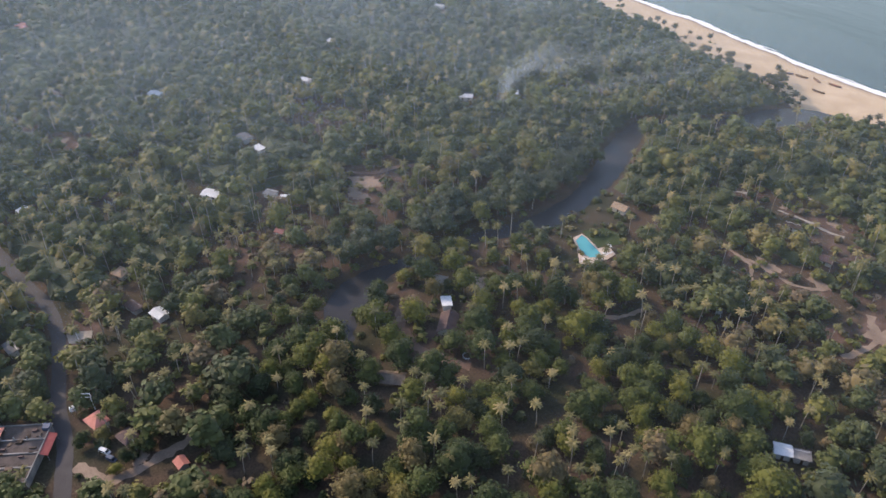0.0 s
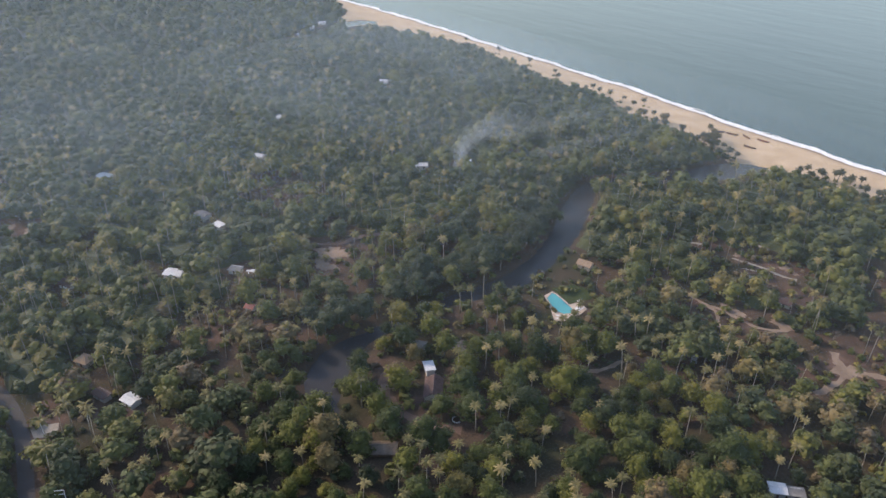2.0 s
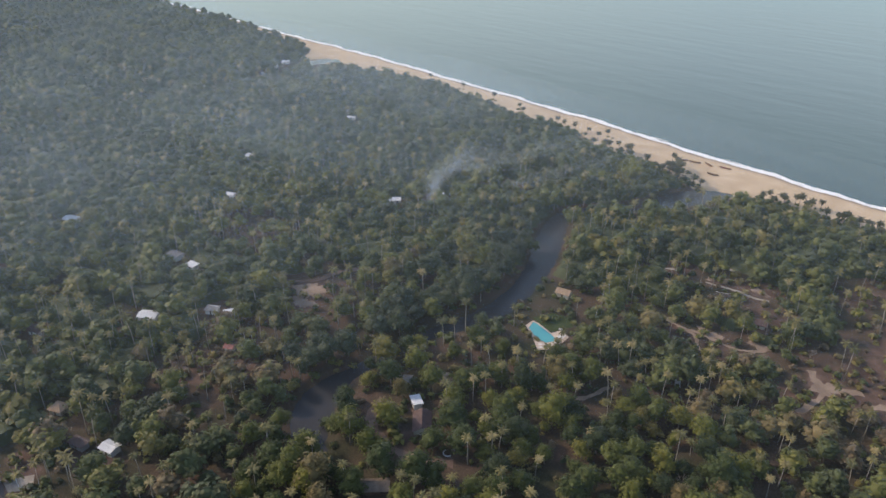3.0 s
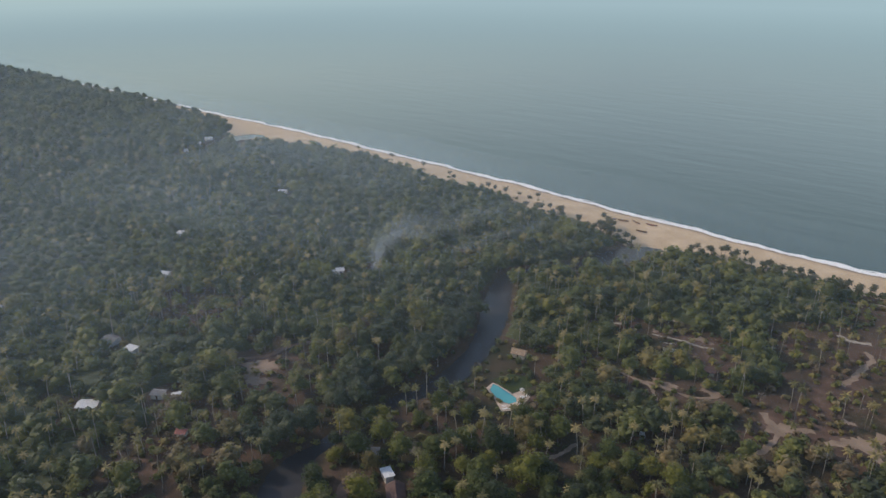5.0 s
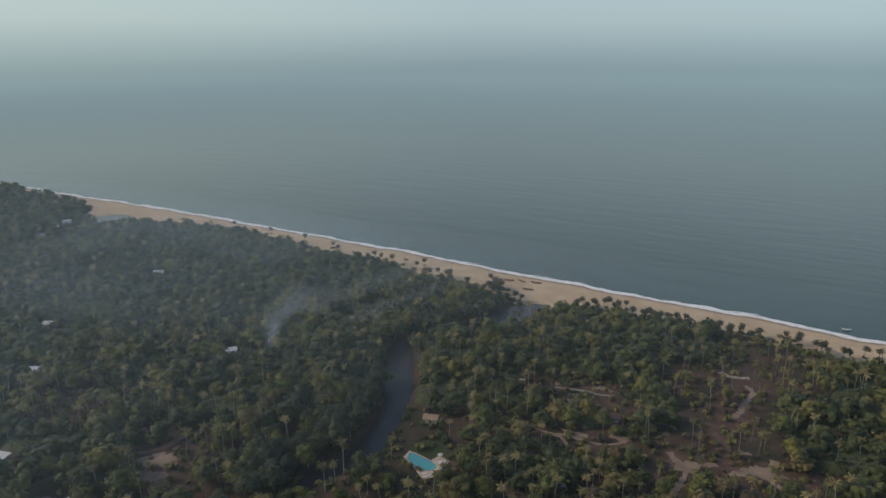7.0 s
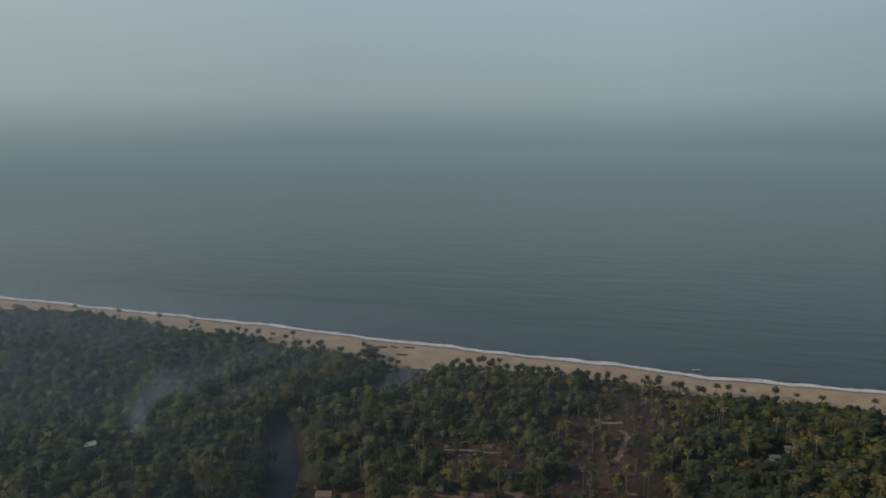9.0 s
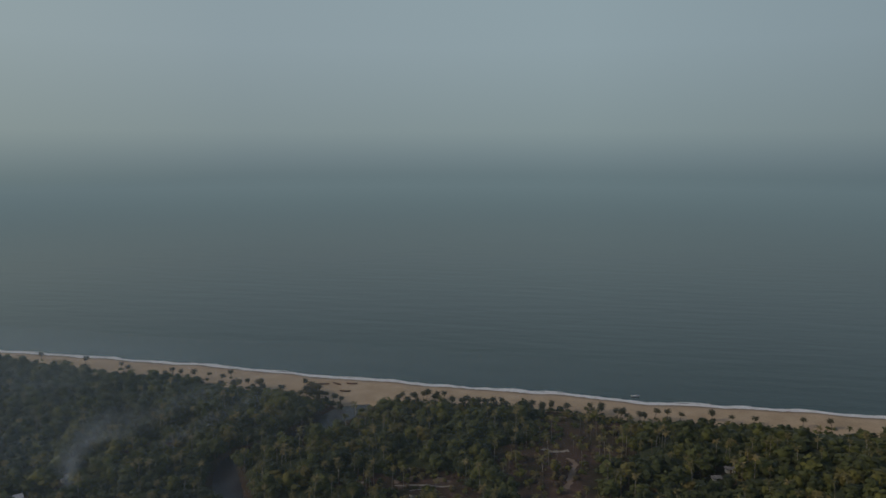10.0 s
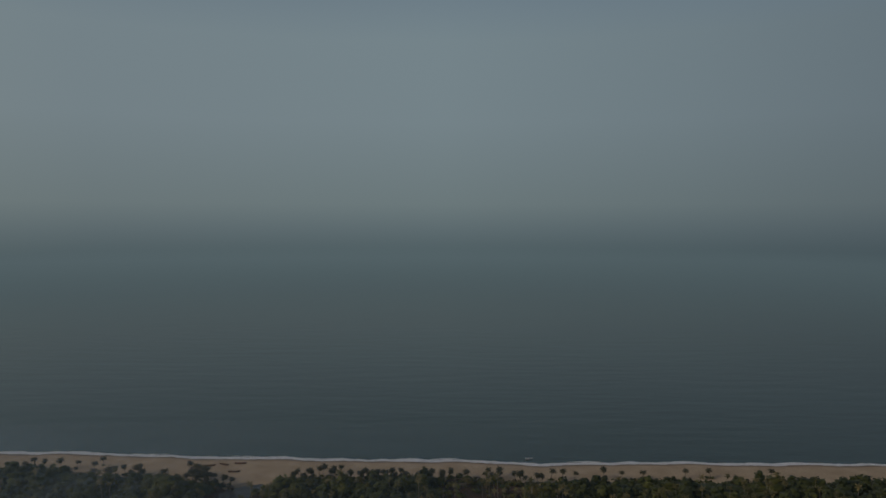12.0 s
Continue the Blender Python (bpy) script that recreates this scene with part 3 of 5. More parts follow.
# ---- trees ----
def blob(c, r, rnd, sub):
    """An uneven low-poly lobe."""
    bm = bmesh.new()
    bmesh.ops.create_icosphere(bm, subdivisions=sub, radius=1)
    ph = Vector((rnd.uniform(0, 50), rnd.uniform(0, 50), rnd.uniform(0, 50)))
    v = np.array([tuple(q.co * (1 + 0.55 * noise.noise(q.co * 1.9 + ph))) for q in bm.verts]) * np.array(r) + np.array(c)
    t = np.array([[q.index for q in f.verts] for f in bm.faces])
    bm.free()
    return v, t


def tube_arrays(points, radii, sides):
    bm = tube(points, radii, sides)
    bmesh.ops.triangulate(bm, faces=bm.faces[:])
    bm.verts.index_update()
    v = np.array([tuple(q.co) for q in bm.verts])
    t = np.array([[q.index for q in f.verts] for f in bm.faces])
    bm.free()
    return v, t


class Shape:
    """Corners and triangles of a plant, with its trunk (0) and crown (1) told apart."""
    def __init__(self):
        self.v, self.t, self.s, self.count = [], [], [], 0

    def add(self, v, t, slot):
        self.v.append(v)
        self.t.append(np.asarray(t) + self.count)
        self.s.append(np.full(len(t), slot))
        self.count += len(v)

    def done(self):
        self.v, self.t, self.s = np.concatenate(self.v), np.concatenate(self.t), np.concatenate(self.s)
        return self

    def mesh(self, slot, name, material):
        t = self.t[self.s == slot]
        used, back = np.unique(t, return_inverse=True)
        me = raw_mesh(name, self.v[used], back.reshape(t.shape), None, [material])
        me.shade_smooth()
        return me


def leaves(shape, centre, radii, count, size, rnd):
    """Leaf clumps, small bent quads, spread over a lobe."""
    for _ in range(count):
        d = Vector((rnd.gauss(0, 1), rnd.gauss(0, 1), rnd.gauss(0.5, 1))).normalized()
        q = Vector(centre) + Vector((d.x * radii[0], d.y * radii[1], d.z * radii[2])) * rnd.uniform(0.72, 1.26)
        nrm = (d + Vector((rnd.gauss(0, .4), rnd.gauss(0, .4), rnd.gauss(0.4, .4)))).normalized()
        u = nrm.orthogonal().normalized()
        u.rotate(Matrix.Rotation(rnd.uniform(0, 6.3), 3, nrm))
        w = nrm.cross(u)
        a, c = size * rnd.uniform(0.6, 1.25), size * rnd.uniform(0.4, 0.9)
        v = [q - u * a, q - w * c + nrm * .15 * size, q + u * a, q + w * c - nrm * .1 * size]
        shape.add(np.array([tuple(e) for e in v]), [(0, 1, 2), (0, 2, 3)], 1)


def broadleaf(seed, lobes, clumps, size, limbs=True, sub=1, spread=1.0, core=.78):
    """A bushy tree about 9 m high and 8 m wide, leafy nearly to the ground."""
    rnd = random.Random(seed)
    s = Shape()
    top = 3.4 + rnd.uniform(-.4, .6)
    lean = Vector((rnd.uniform(-.6, .6), rnd.uniform(-.6, .6), 0))
    s.add(*tube_arrays([(0, 0, -0.3), tuple(lean * .4 + Vector((0, 0, top * .5))), tuple(lean + Vector((0, 0, top)))], [.26, .2, .13], 5 if limbs else 3), 0)
    if lobes < 11:
        s.add(*blob((lean.x, lean.y, 4.7), (2.5 * spread, 2.5 * spread, 2.4), rnd, 1), 1)
    for k in range(lobes):
        a = 2.4 * k + rnd.uniform(-.5, .5)
        z = 7.0 if k == 0 else 2.6 + 4.2 * ((k * .618) % 1)
        ring = 0.0 if k == 0 else 2.3 * spread * math.sqrt(max(.12, 1 - ((z - 4.0) / 3.9) ** 2)) * rnd.uniform(.6, 1.1)
        c = (lean.x + ring * math.cos(a), lean.y + ring * math.sin(a), z + rnd.uniform(-.4, .4))
        r = (rnd.uniform(1.6, 2.5), rnd.uniform(1.6, 2.5), rnd.uniform(1.3, 2.0))
        if limbs:
            s.add(*tube_arrays([tuple(lean + Vector((0, 0, top * .7))), tuple((Vector(c) + lean + Vector((0, 0, top))) / 2 + Vector((0, 0, -.3))), c], [.11, .08, .04], 3), 0)
        s.add(*blob(c, tuple(e * core for e in r), rnd, sub), 1)
        leaves(s, c, r, clumps, size, rnd)
    return s.done()


def palm(seed, fronds, parts, sides, length=2.85, tall=15.0, width=.24, notch=.55):
    """A coconut palm: a slim leaning trunk and arching fronds with drooping halves."""
    rnd = random.Random(seed)
    s = Shape()
    lx, ly = rnd.uniform(-1.3, 1.3), rnd.uniform(-1.3, 1.3)
    k = 5 if sides > 3 else 3
    pts = [(lx * (i / (k - 1)) ** 2, ly * (i / (k - 1)) ** 2, -0.3 + (tall + .3) * i / (k - 1)) for i in range(k)]
    s.add(*tube_arrays(pts, [.26 - .13 * min(1, 2 * i / (k - 1)) for i in range(k)], sides), 0)
    base = Vector((lx, ly, tall))
    for f in range(fronds):
        a = 2.399 * f + rnd.uniform(-.2, .2)
        up = 1.2 - 2.0 * (f + .5) / fronds + rnd.uniform(-.2, .2)
        size = length * rnd.uniform(.7, 1.15)
        out = Vector((math.cos(a), math.sin(a), 0))
        side = Vector((-math.sin(a), math.cos(a), 0))
        q, ang, spine = base.copy(), up, [base.copy()]
        for i in range(parts):
            q = q + (out * math.cos(ang) + Vector((0, 0, math.sin(ang)))) * (size / parts)
            ang -= (1.5 if up > 0 else 0.8) / parts
            spine.append(q.copy())
        v, t = [], []
        for i, q in enumerate(spine):
            w = width * (0.2 + 1.5 * math.sin(math.pi * (0.12 + .83 * i / parts))) * (1.0 if i % 2 else notch)
            drop = Vector((0, 0, -.8 * w))
            v += [tuple(q - side * w + drop), tuple(q), tuple(q + side * w + drop)]
            if i:
                o = 3 * (i - 1)
                t += [(o, o + 3, o + 4), (o, o + 4, o + 1), (o + 1, o + 4, o + 5), (o + 1, o + 5, o + 2)]
        s.add(np.array(v), t, 1)
    return s.done()


def shrub(seed, clumps, size, dry=False):
    rnd = random.Random(seed)
    s = Shape()
    for k in range(2):
        c = (rnd.uniform(-.8, .8), rnd.uniform(-.8, .8), rnd.uniform(.4, .9))
        r = (rnd.uniform(.6, 1.1), rnd.uniform(.6, 1.1), rnd.uniform(.5, .9))
        s.add(*blob(c, tuple(e * .62 for e in r), rnd, 1), 1)
        leaves(s, c, r, clumps, size, rnd)
    return s.done()


def bare_tree(seed):
    """A leafless grey tree: trunk, limbs and fans of twigs."""
    rnd = random.Random(seed)
    s = Shape()
    s.add(*tube_arrays([(0, 0, -.3), (.1, .1, 2.0), (0, .2, 3.6)], [.2, .16, .11], 5), 0)
    for k in range(9):
        a, r = 2.4 * k, rnd.uniform(1.2, 2.4)
        e = Vector((r * math.cos(a), r * math.sin(a), rnd.uniform(4.2, 7.0)))
        s.add(*tube_arrays([(0, .15, 2.6 + .1 * k), tuple(e * .6 + Vector((0, 0, 1.2))), tuple(e)], [.09, .06, .03], 3), 0)
        for j in range(12):
            f = e + Vector((rnd.gauss(0, .6), rnd.gauss(0, .6), rnd.gauss(.2, .6)))
            g0 = e * rnd.uniform(.7, 1)
            u = (f - g0).orthogonal().normalized() * .05
            s.add(np.array([tuple(g0 - u), tuple(g0 + u), tuple(f)]), [(0, 1, 2)], 1)
    return s.done()


# ---- buildings ----
# x, y, length, depth, wall height, turn, kind of roof, roof, wall, label
HOUSES = [
    (-246, 143, 9, 6, 3.0, 40, "gable", M_WHITE_ROOF, M_PLASTER, "white metal-roofed house in a clearing among trees"),
    (-390, 152, 9, 6, 3.0, 25, "gable", M_WHITE_ROOF, M_PLASTER, "white-roofed house deep in the woodland"),
    (-274, 323, 8, 5, 3.0, 50, "gable", M_WHITE_ROOF, M_PLASTER, "white-roofed house beside rising smoke"),
    (-263, 352, 8, 4, 2.5, 55, "lean", M_WHITE_ROOF, M_PLASTER, "low pale-roofed shed behind the trees"),
    (-164, 94, 6, 4.5, 3.0, 20, "gable", M_WHITE_ROOF, M_PLASTER, "small white-roofed house beside a dark shed"),
    (-175, 86, 7, 3.5, 2.6, 20, "lean", M_BROWN_ROOF, M_CONCRETE, "long dark brown-roofed shed under trees"),
    (-104.2, 198, 5.2, 3.4, 3.4, 155, "lean", M_WHITE_ROOF, M_PLASTER, "white canopy roof at the end of a brown hall"),
    (-93.4, 191.8, 11, 6.6, 2.6, 138, "gable", M_BROWN_ROOF, M_CREAM, "long brown tile-roofed hall in the resort"),
    (-119.5, 204, 6, 4.2, 2.8, 40, "gable", M_GREY_ROOF, M_CREAM, "grey-roofed cottage beside the creek"),
    (-79.5, 157.5, 9.5, 5.6, 2.4, 50, "gable", M_OLD_THATCH, M_WOOD, "weathered thatched boathouse with a pale end beside the creek"),
    (-299, 180, 8, 6, 3.0, 15, "gable", M_GREY_ROOF, M_PLASTER, "grey-roofed house among trees"),
    (-281, 182, 6, 4, 2.8, 15, "lean", M_WHITE_ROOF, M_PLASTER, "pale flat-roofed annex among trees"),
    (-230, 169, 6, 4, 2.6, 35, "lean", M_GREY_ROOF, M_PLASTER, "small grey shed in a yard"),
    (-222, 174, 4, 3.4, 2.6, 60, "gable", M_WHITE_ROOF, M_PLASTER, "small white-roofed hut in a yard"),
    (-120, 313.5, 7, 5, 3.0, 15, "gable", M_TAN_ROOF, M_CREAM, "pale tan-roofed villa near the pool"),
    (-38.6, 291, 3.4, 1.2, 1.5, 120, "lean", M_WHITE_ROOF, M_WHITE, "narrow white-roofed shelter under trees"),
    (21, 252, 5, 4.2, 3.2, 40, "gable", M_WHITE_ROOF, M_PLASTER, "white metal-roofed house among palms"),
    (26, 255.5, 4.5, 3.2, 3.0, 40, "lean", M_GREY_ROOF, M_PLASTER, "grey-roofed wing of a white house"),
    (-118, 60, 6.5, 5, 3.2, 20, "hip", M_RED_ROOF, M_CREAM, "red tile-roofed house beside the road"),
    (-105, 67.5, 6, 4.4, 2.8, 20, "hip", M_BROWN_ROOF, M_CREAM, "dark red-brown roofed shed behind the road"),
    (-84, 80, 3.5, 3, 2.6, 10, "gable", M_RED_ROOF, M_CONCRETE, "small red-roofed kiosk beside a dirt track"),
    (-202, 87, 6, 5, 2.8, 30, "hip", M_TAN_ROOF, M_CREAM, "tan thatched square hut in the woods"),
    (-194, 160, 4, 3, 2.4, 30, "gable", M_RED_ROOF, M_CREAM, "tiny orange-roofed hut on bare soil"),
    (-269, 98, 8, 5, 3.0, 25, "gable", M_BROWN_ROOF, M_PLASTER, "brown-roofed house under trees"),
    (-582, 97, 14, 9, 3.5, 15, "hip", M_RED_ROOF, M_CREAM, "red-roofed house far in the hazy woods"),
    (-506, 74, 11, 6, 3.0, 5, "gable", M_WHITE_ROOF, M_PLASTER, "white-roofed house far in the woods"),
    (-430, 93, 10, 6, 3.0, 20, "hip", M_TAN_ROOF, M_CREAM, "pink-tan roofed house far in the woods"),
    (-396, 76, 10, 5, 2.8, 10, "lean", M_WHITE_ROOF, M_PLASTER, "low pale-roofed house in the woods"),
    (-421, 402, 9, 6, 3.0, 30, "gable", M_TAN_ROOF, M_CREAM, "tan-roofed house near the far beach"),
    (-37, 362, 6, 5, 2.6, 20, "gable", M_BROWN_ROOF, M_CREAM, "red-brown roofed hut in dry scrub"),
    (-62, 372, 7, 4, 2.6, 25, "lean", M_THATCH, M_PLASTER, "dark-roofed shelter beside a pale track"),
    (104, 421, 5, 3, 2.6, 10, "lean", M_GREY_ROOF, M_PLASTER, "small grey-roofed hut in the palm grove"),
    (114, 435, 5, 3, 2.6, 10, "lean", M_GREY_ROOF, M_PLASTER, "small grey-roofed hut under palms"),
    (-648, 440, 9, 5, 2.8, 60, "gable", M_WHITE_ROOF, M_PLASTER, "pale roof beside the far inlet"),
    (-668, 462, 9, 5, 2.8, 60, "gable", M_WHITE_ROOF, M_PLASTER, "pale roof on the bank of the inlet"),
    (-678, 484, 8, 5, 2.8, 70, "gable", M_WHITE_ROOF, M_PLASTER, "white-roofed house by the mouth of the inlet"),
    (-280, 58, 7, 4, 2.8, 28, "lean", M_WHITE_ROOF, M_PLASTER, "small pale-roofed house among trees near the road"),
    (-359, 246, 7, 4, 2.8, 28, "gable", M_WHITE_ROOF, M_PLASTER, "small white-roofed house in dense woodland"),
    (-419, 295, 7, 4, 2.8, 28, "lean", M_WHITE_ROOF, M_PLASTER, "small white shed deep in the woodland"),
    (-445, 411, 7, 4, 2.8, 28, "gable", M_WHITE_ROOF, M_PLASTER, "small white-roofed house behind the beach woods"),
    (-622, 269, 10, 6, 2.8, 28, "gable", M_WHITE_ROOF, M_PLASTER, "white-roofed house in the far woodland"),
    (-175, 39, 7, 3, 2.8, 15, "lean", M_GREY_ROOF, M_PLASTER, "long pale shed behind the trees by the road"),
    (-190, 46, 3.5, 2.6, 2.6, 20, "lean", M_WHITE_ROOF, M_PLASTER, "small white shed by the road"),
]


def roof_mesh(kind, a, b, h, over, rise):
    """Half length a and half depth b, at height h, with eaves and a thickness."""
    bm = bmesh.new()
    x, y, t = a + over, b + over, 0.16
    drop = rise * over / b
    if kind == "gable":
        sec = [(-y, h - drop), (0, h + rise), (y, h - drop), (y, h - drop - t), (0, h + rise - t), (-y, h - drop - t)]
        ends = [[bm.verts.new((s * x, q, z)) for q, z in sec] for s in (-1, 1)]
        for k in range(6):
            bm.faces.new((ends[0][k], ends[0][(k + 1) % 6], ends[1][(k + 1) % 6], ends[1][k]))
        for e in ends:
            bm.faces.new(e[:2] + e[4:])
            bm.faces.new(e[1:5])
        box(-x, -.12, h + rise - .02, x, .12, h + rise + .08, bm)
    elif kind == "hip":
        k = max(a - b, 0.3)
        low = [bm.verts.new(q) for q in ((-x, -y, h - drop), (x, -y, h - drop), (x, y, h - drop), (-x, y, h - drop))]
        under = [bm.verts.new(v.co - Vector((0, 0, t))) for v in low]
        r = [bm.verts.new((s * k, 0, h + rise)) for s in (-1, 1)]
        for f in ((low[0], low[1], r[1], r[0]), (low[1], low[2], r[1]), (low[2], low[3], r[0], r[1]), (low[3], low[0], r[0])):
            bm.faces.new(f)
        for i in range(4):
            bm.faces.new((low[i], under[i], under[(i + 1) % 4], low[(i + 1) % 4]))
        bm.faces.new(under[::-1])
        box(-k, -.12, h + rise - .06, k, .12, h + rise + .07, bm)
    else:
        v = [bm.verts.new((s * x, q, z)) for s in (-1, 1) for q, z in ((-y, h + .05), (y, h + rise * .55), (y, h + rise * .55 - t), (-y, h + .05 - t))]
        for f in ((0, 1, 5, 4), (1, 2, 6, 5), (2, 3, 7, 6), (3, 0, 4, 7), (3, 2, 1, 0), (4, 5, 6, 7)):
            bm.faces.new([v[i] for i in f])
    # standing seams or tile courses down the slopes
    if kind in ("gable", "lean"):
        steps = int(2 * x / 0.9)
        for i in range(1, steps):
            q = -x + 2 * x * i / steps
            if kind == "gable":
                for s in (-1, 1):
                    tube([(q, s * .1, h + rise + .02), (q, s * y, h - drop + .02)], [.045, .045], 4, bm)
            else:
                tube([(q, -y, h + .06), (q, y, h + rise * .55 + .01)], [.045, .045], 4, bm)
    return bm


def house(x, y, length, depth, h, turn, kind, roof, wall, label):
    e = thing("house", label, "house", pose(x, y, float(height(x, y)) - .05, 0, 0, turn))
    a, b = length / 2, depth / 2
    rise = 0.35 * b if kind == "lean" else 0.26 * b if roof in (M_WHITE_ROOF, M_GREY_ROOF) else 0.55 * b
    t = .2
    bm = bmesh.new()
    # four thick walls, with gables where the roof wants them
    box(-a, -b, 0, a, -b + t, h, bm)
    box(-a, b - t, 0, a, b, h + (rise * .5 if kind == "lean" else 0), bm)
    for s in (-1, 1):
        x0, x1 = (-a, -a + t) if s < 0 else (a - t, a)
        box(x0, -b + t, 0, x1, b - t, h, bm)
        if kind == "gable":
            v = [bm.verts.new((q, w, z)) for q in (x0, x1) for w, z in ((-b + .05, h), (b - .05, h), (0, h + rise - .2))]
            for f in ((0, 1, 2), (5, 4, 3), (0, 3, 4, 1), (1, 4, 5, 2), (2, 5, 3, 0)):
                bm.faces.new([v[i] for i in f])
    box(-a + t, -b + t, 0, a - t, b - t, .12, bm)
    part("wall", bm, wall, e)
    part("roof", roof_mesh(kind, a, b, h, .6, rise), roof, e)
    for s in (-1, 1):
        for k in range(max(1, int(length / 4))):
            q = -a + (k + .5) * length / max(1, int(length / 4))
            if s < 0 and k == 0:
                d = part("door", box(q - .45, -b - .05, .1, q + .45, -b - .003, 2.1), M_WOOD, e)
                part("handle", box(q + .3, -b - .09, 1.0, q + .36, -b - .053, 1.12), M_GREY_ROOF, d)
                continue
            y0 = s * b
            bm = bmesh.new()
            for c in ((q - .6, 1.0, q + .6, 1.08), (q - .6, 2.02, q + .6, 2.1), (q - .6, 1.08, q - .52, 2.02), (q + .52, 1.08, q + .6, 2.02), (q - .03, 1.08, q + .03, 2.02)):
                box(c[0], min(y0 + s * .003, y0 + s * .07), c[1], c[2], max(y0 + s * .003, y0 + s * .07), c[3], bm)
            w = part("window", bm, M_WOOD, e)
            part("pane", box(q - .51, min(y0 + s * .004, y0 + s * .03), 1.09, q + .51, max(y0 + s * .004, y0 + s * .03), 2.01), M_GLASS, w)
    return e


for h in HOUSES:
    e = house(*h)
    if h[7] is M_THATCH and h[2] > 8:
        # white boards along one verge of the boathouse
        a, b, rise = h[2] / 2 + .62, h[3] / 2, .55 * h[3] / 2
        part("barge_board", tube([(-a, .1, h[4] + rise + .1), (-a, -b * .75, h[4] + rise * .25 + .1)], [.28, .28], 4), M_WHITE, e, "white barge board")

# a low white crescent wall at the turn of the earth track
cx0, cy0 = -75.2, 189.0
cz = float(height(cx0, cy0))
bm = bmesh.new()
arc = [math.radians(150 + 14 * k) for k in range(16)]
rows_c = [[bm.verts.new((cx0 + r * math.cos(a), cy0 + r * math.sin(a), z)) for r, z in ((1.9, cz - .1), (1.9, cz + .4), (1.62, cz + .4), (1.62, cz - .1))] for a in arc]
for r0, r1 in zip(rows_c, rows_c[1:]):
    for k in range(4):
        bm.faces.new((r0[k], r0[(k + 1) % 4], r1[(k + 1) % 4], r1[k]))
bm.faces.new(rows_c[0][::-1])
bm.faces.new(rows_c[-1])
tagged(obj("crescent_wall", bm, M_WHITE), "low white curved garden wall beside an earth track", "garden wall", kind="structure")

# the large worn flat-roofed building with red lean-to roofs beside the road
BX, BY = -117.5, 32.0
e = thing("concrete_building", "large weathered grey flat-roofed building with red awnings", "building", pose(BX, BY, float(height(BX, BY)) - .05, 0, 0, 62))
A, B = 10.0, 12.0
bm = bmesh.new()
for c in ((-A, -B, 0, A, -B + .25, 3.4), (-A, B - .25, 0, A, B, 3.4), (-A, -B + .25, 0, -A + .25, B - .25, 3.4), (A - .25, -B + .25, 0, A, B - .25, 3.4)):
    box(*c, bm)
part("wall", bm, M_CONCRETE, e)
part("flat_roof", box(-A - .3, -B - .3, 3.4, A + .3, B + .3, 3.6), M_ROUGH, e)
for c in ((-A - .3, -B - .3, A + .3, -B), (-A - .3, B, A + .3, B + .3), (-A - .3, -B, -A, B), (A, -B, A + .3, B)):
    part("parapet", box(c[0], c[1], 3.6, c[2], c[3], 4.2), M_CONCRETE, e)
part("tarpaulin", box(A - 2.2, B - 2.6, 3.62, A + .2, B - .3, 4.9), M_NAVY, e, "faded blue tarpaulin over a roof store")
for y0 in (-6.2, -.4, 5.4):
    part("roof_beam", box(-A, y0, 3.6, A, y0 + .5, 4.1), M_CONCRETE, e)
rnd = random.Random(5)
for k in range(26):
    x0, y0 = rnd.uniform(-A + .5, A - 3), rnd.uniform(-B + .5, B - 2.5)
    part("rooftop_stack", box(x0, y0, 3.6, x0 + rnd.uniform(.8, 2.6), y0 + rnd.uniform(.5, 1.6), 3.6 + rnd.uniform(.2, .8)), (M_THATCH, M_BROWN_ROOF, M_ROUGH, M_WOOD)[k % 4], e)
for k in range(5):
    part("column", box(-9 + 4.4 * k, 5.55, 4.1, -8.7 + 4.4 * k, 5.85, 5.4), M_CONCRETE, e)
for c, m in (((A + .4, -1.0, A + 3.0, 8.5), M_RED), ((-9.0, 1.5, -4.5, 10.5), M_RED_ROOF)):
    bm = bmesh.new()
    z0, z1 = (3.9, 3.0) if c[0] > 0 else (4.3, 5.6)
    v = [bm.verts.new((x0, y0, z + q)) for q in (0, -.1) for x0, y0, z in ((c[0], c[1], z0), (c[2], c[1], z1), (c[2], c[3], z1), (c[0], c[3], z0))]
    for f in ((0, 1, 2, 3), (7, 6, 5, 4), (0, 4, 5, 1), (1, 5, 6, 2), (2, 6, 7, 3), (3, 7, 4, 0)):
        bm.faces.new([v[i] for i in f])
    part("awning", bm, m, e, "faded red sheet roof on thin posts")
    for y0 in (c[1] + .3, c[3] - .3):
        if c[0] > 0:
            part("post", tube([(c[2] - .3, y0, 0), (c[2] - .3, y0, 2.95)], [.07, .07]), M_GREY_ROOF, e)
        else:
            for x0, zt in ((c[0] + .3, 4.25), (c[2] - .3, 5.4)):
                part("post", tube([(x0, y0, 3.6), (x0, y0, zt)], [.07, .07]), M_GREY_ROOF, e)
for k in range(4):
    q = -7.5 + 5 * k
    w = part("window", box(q - .8, -B - .05, 1.0, q + .8, -B - .003, 2.2), M_WOOD, e)
    part("pane", box(q - .7, -B - .08, 1.1, q + .7, -B - .053, 2.1), M_GLASS, w)

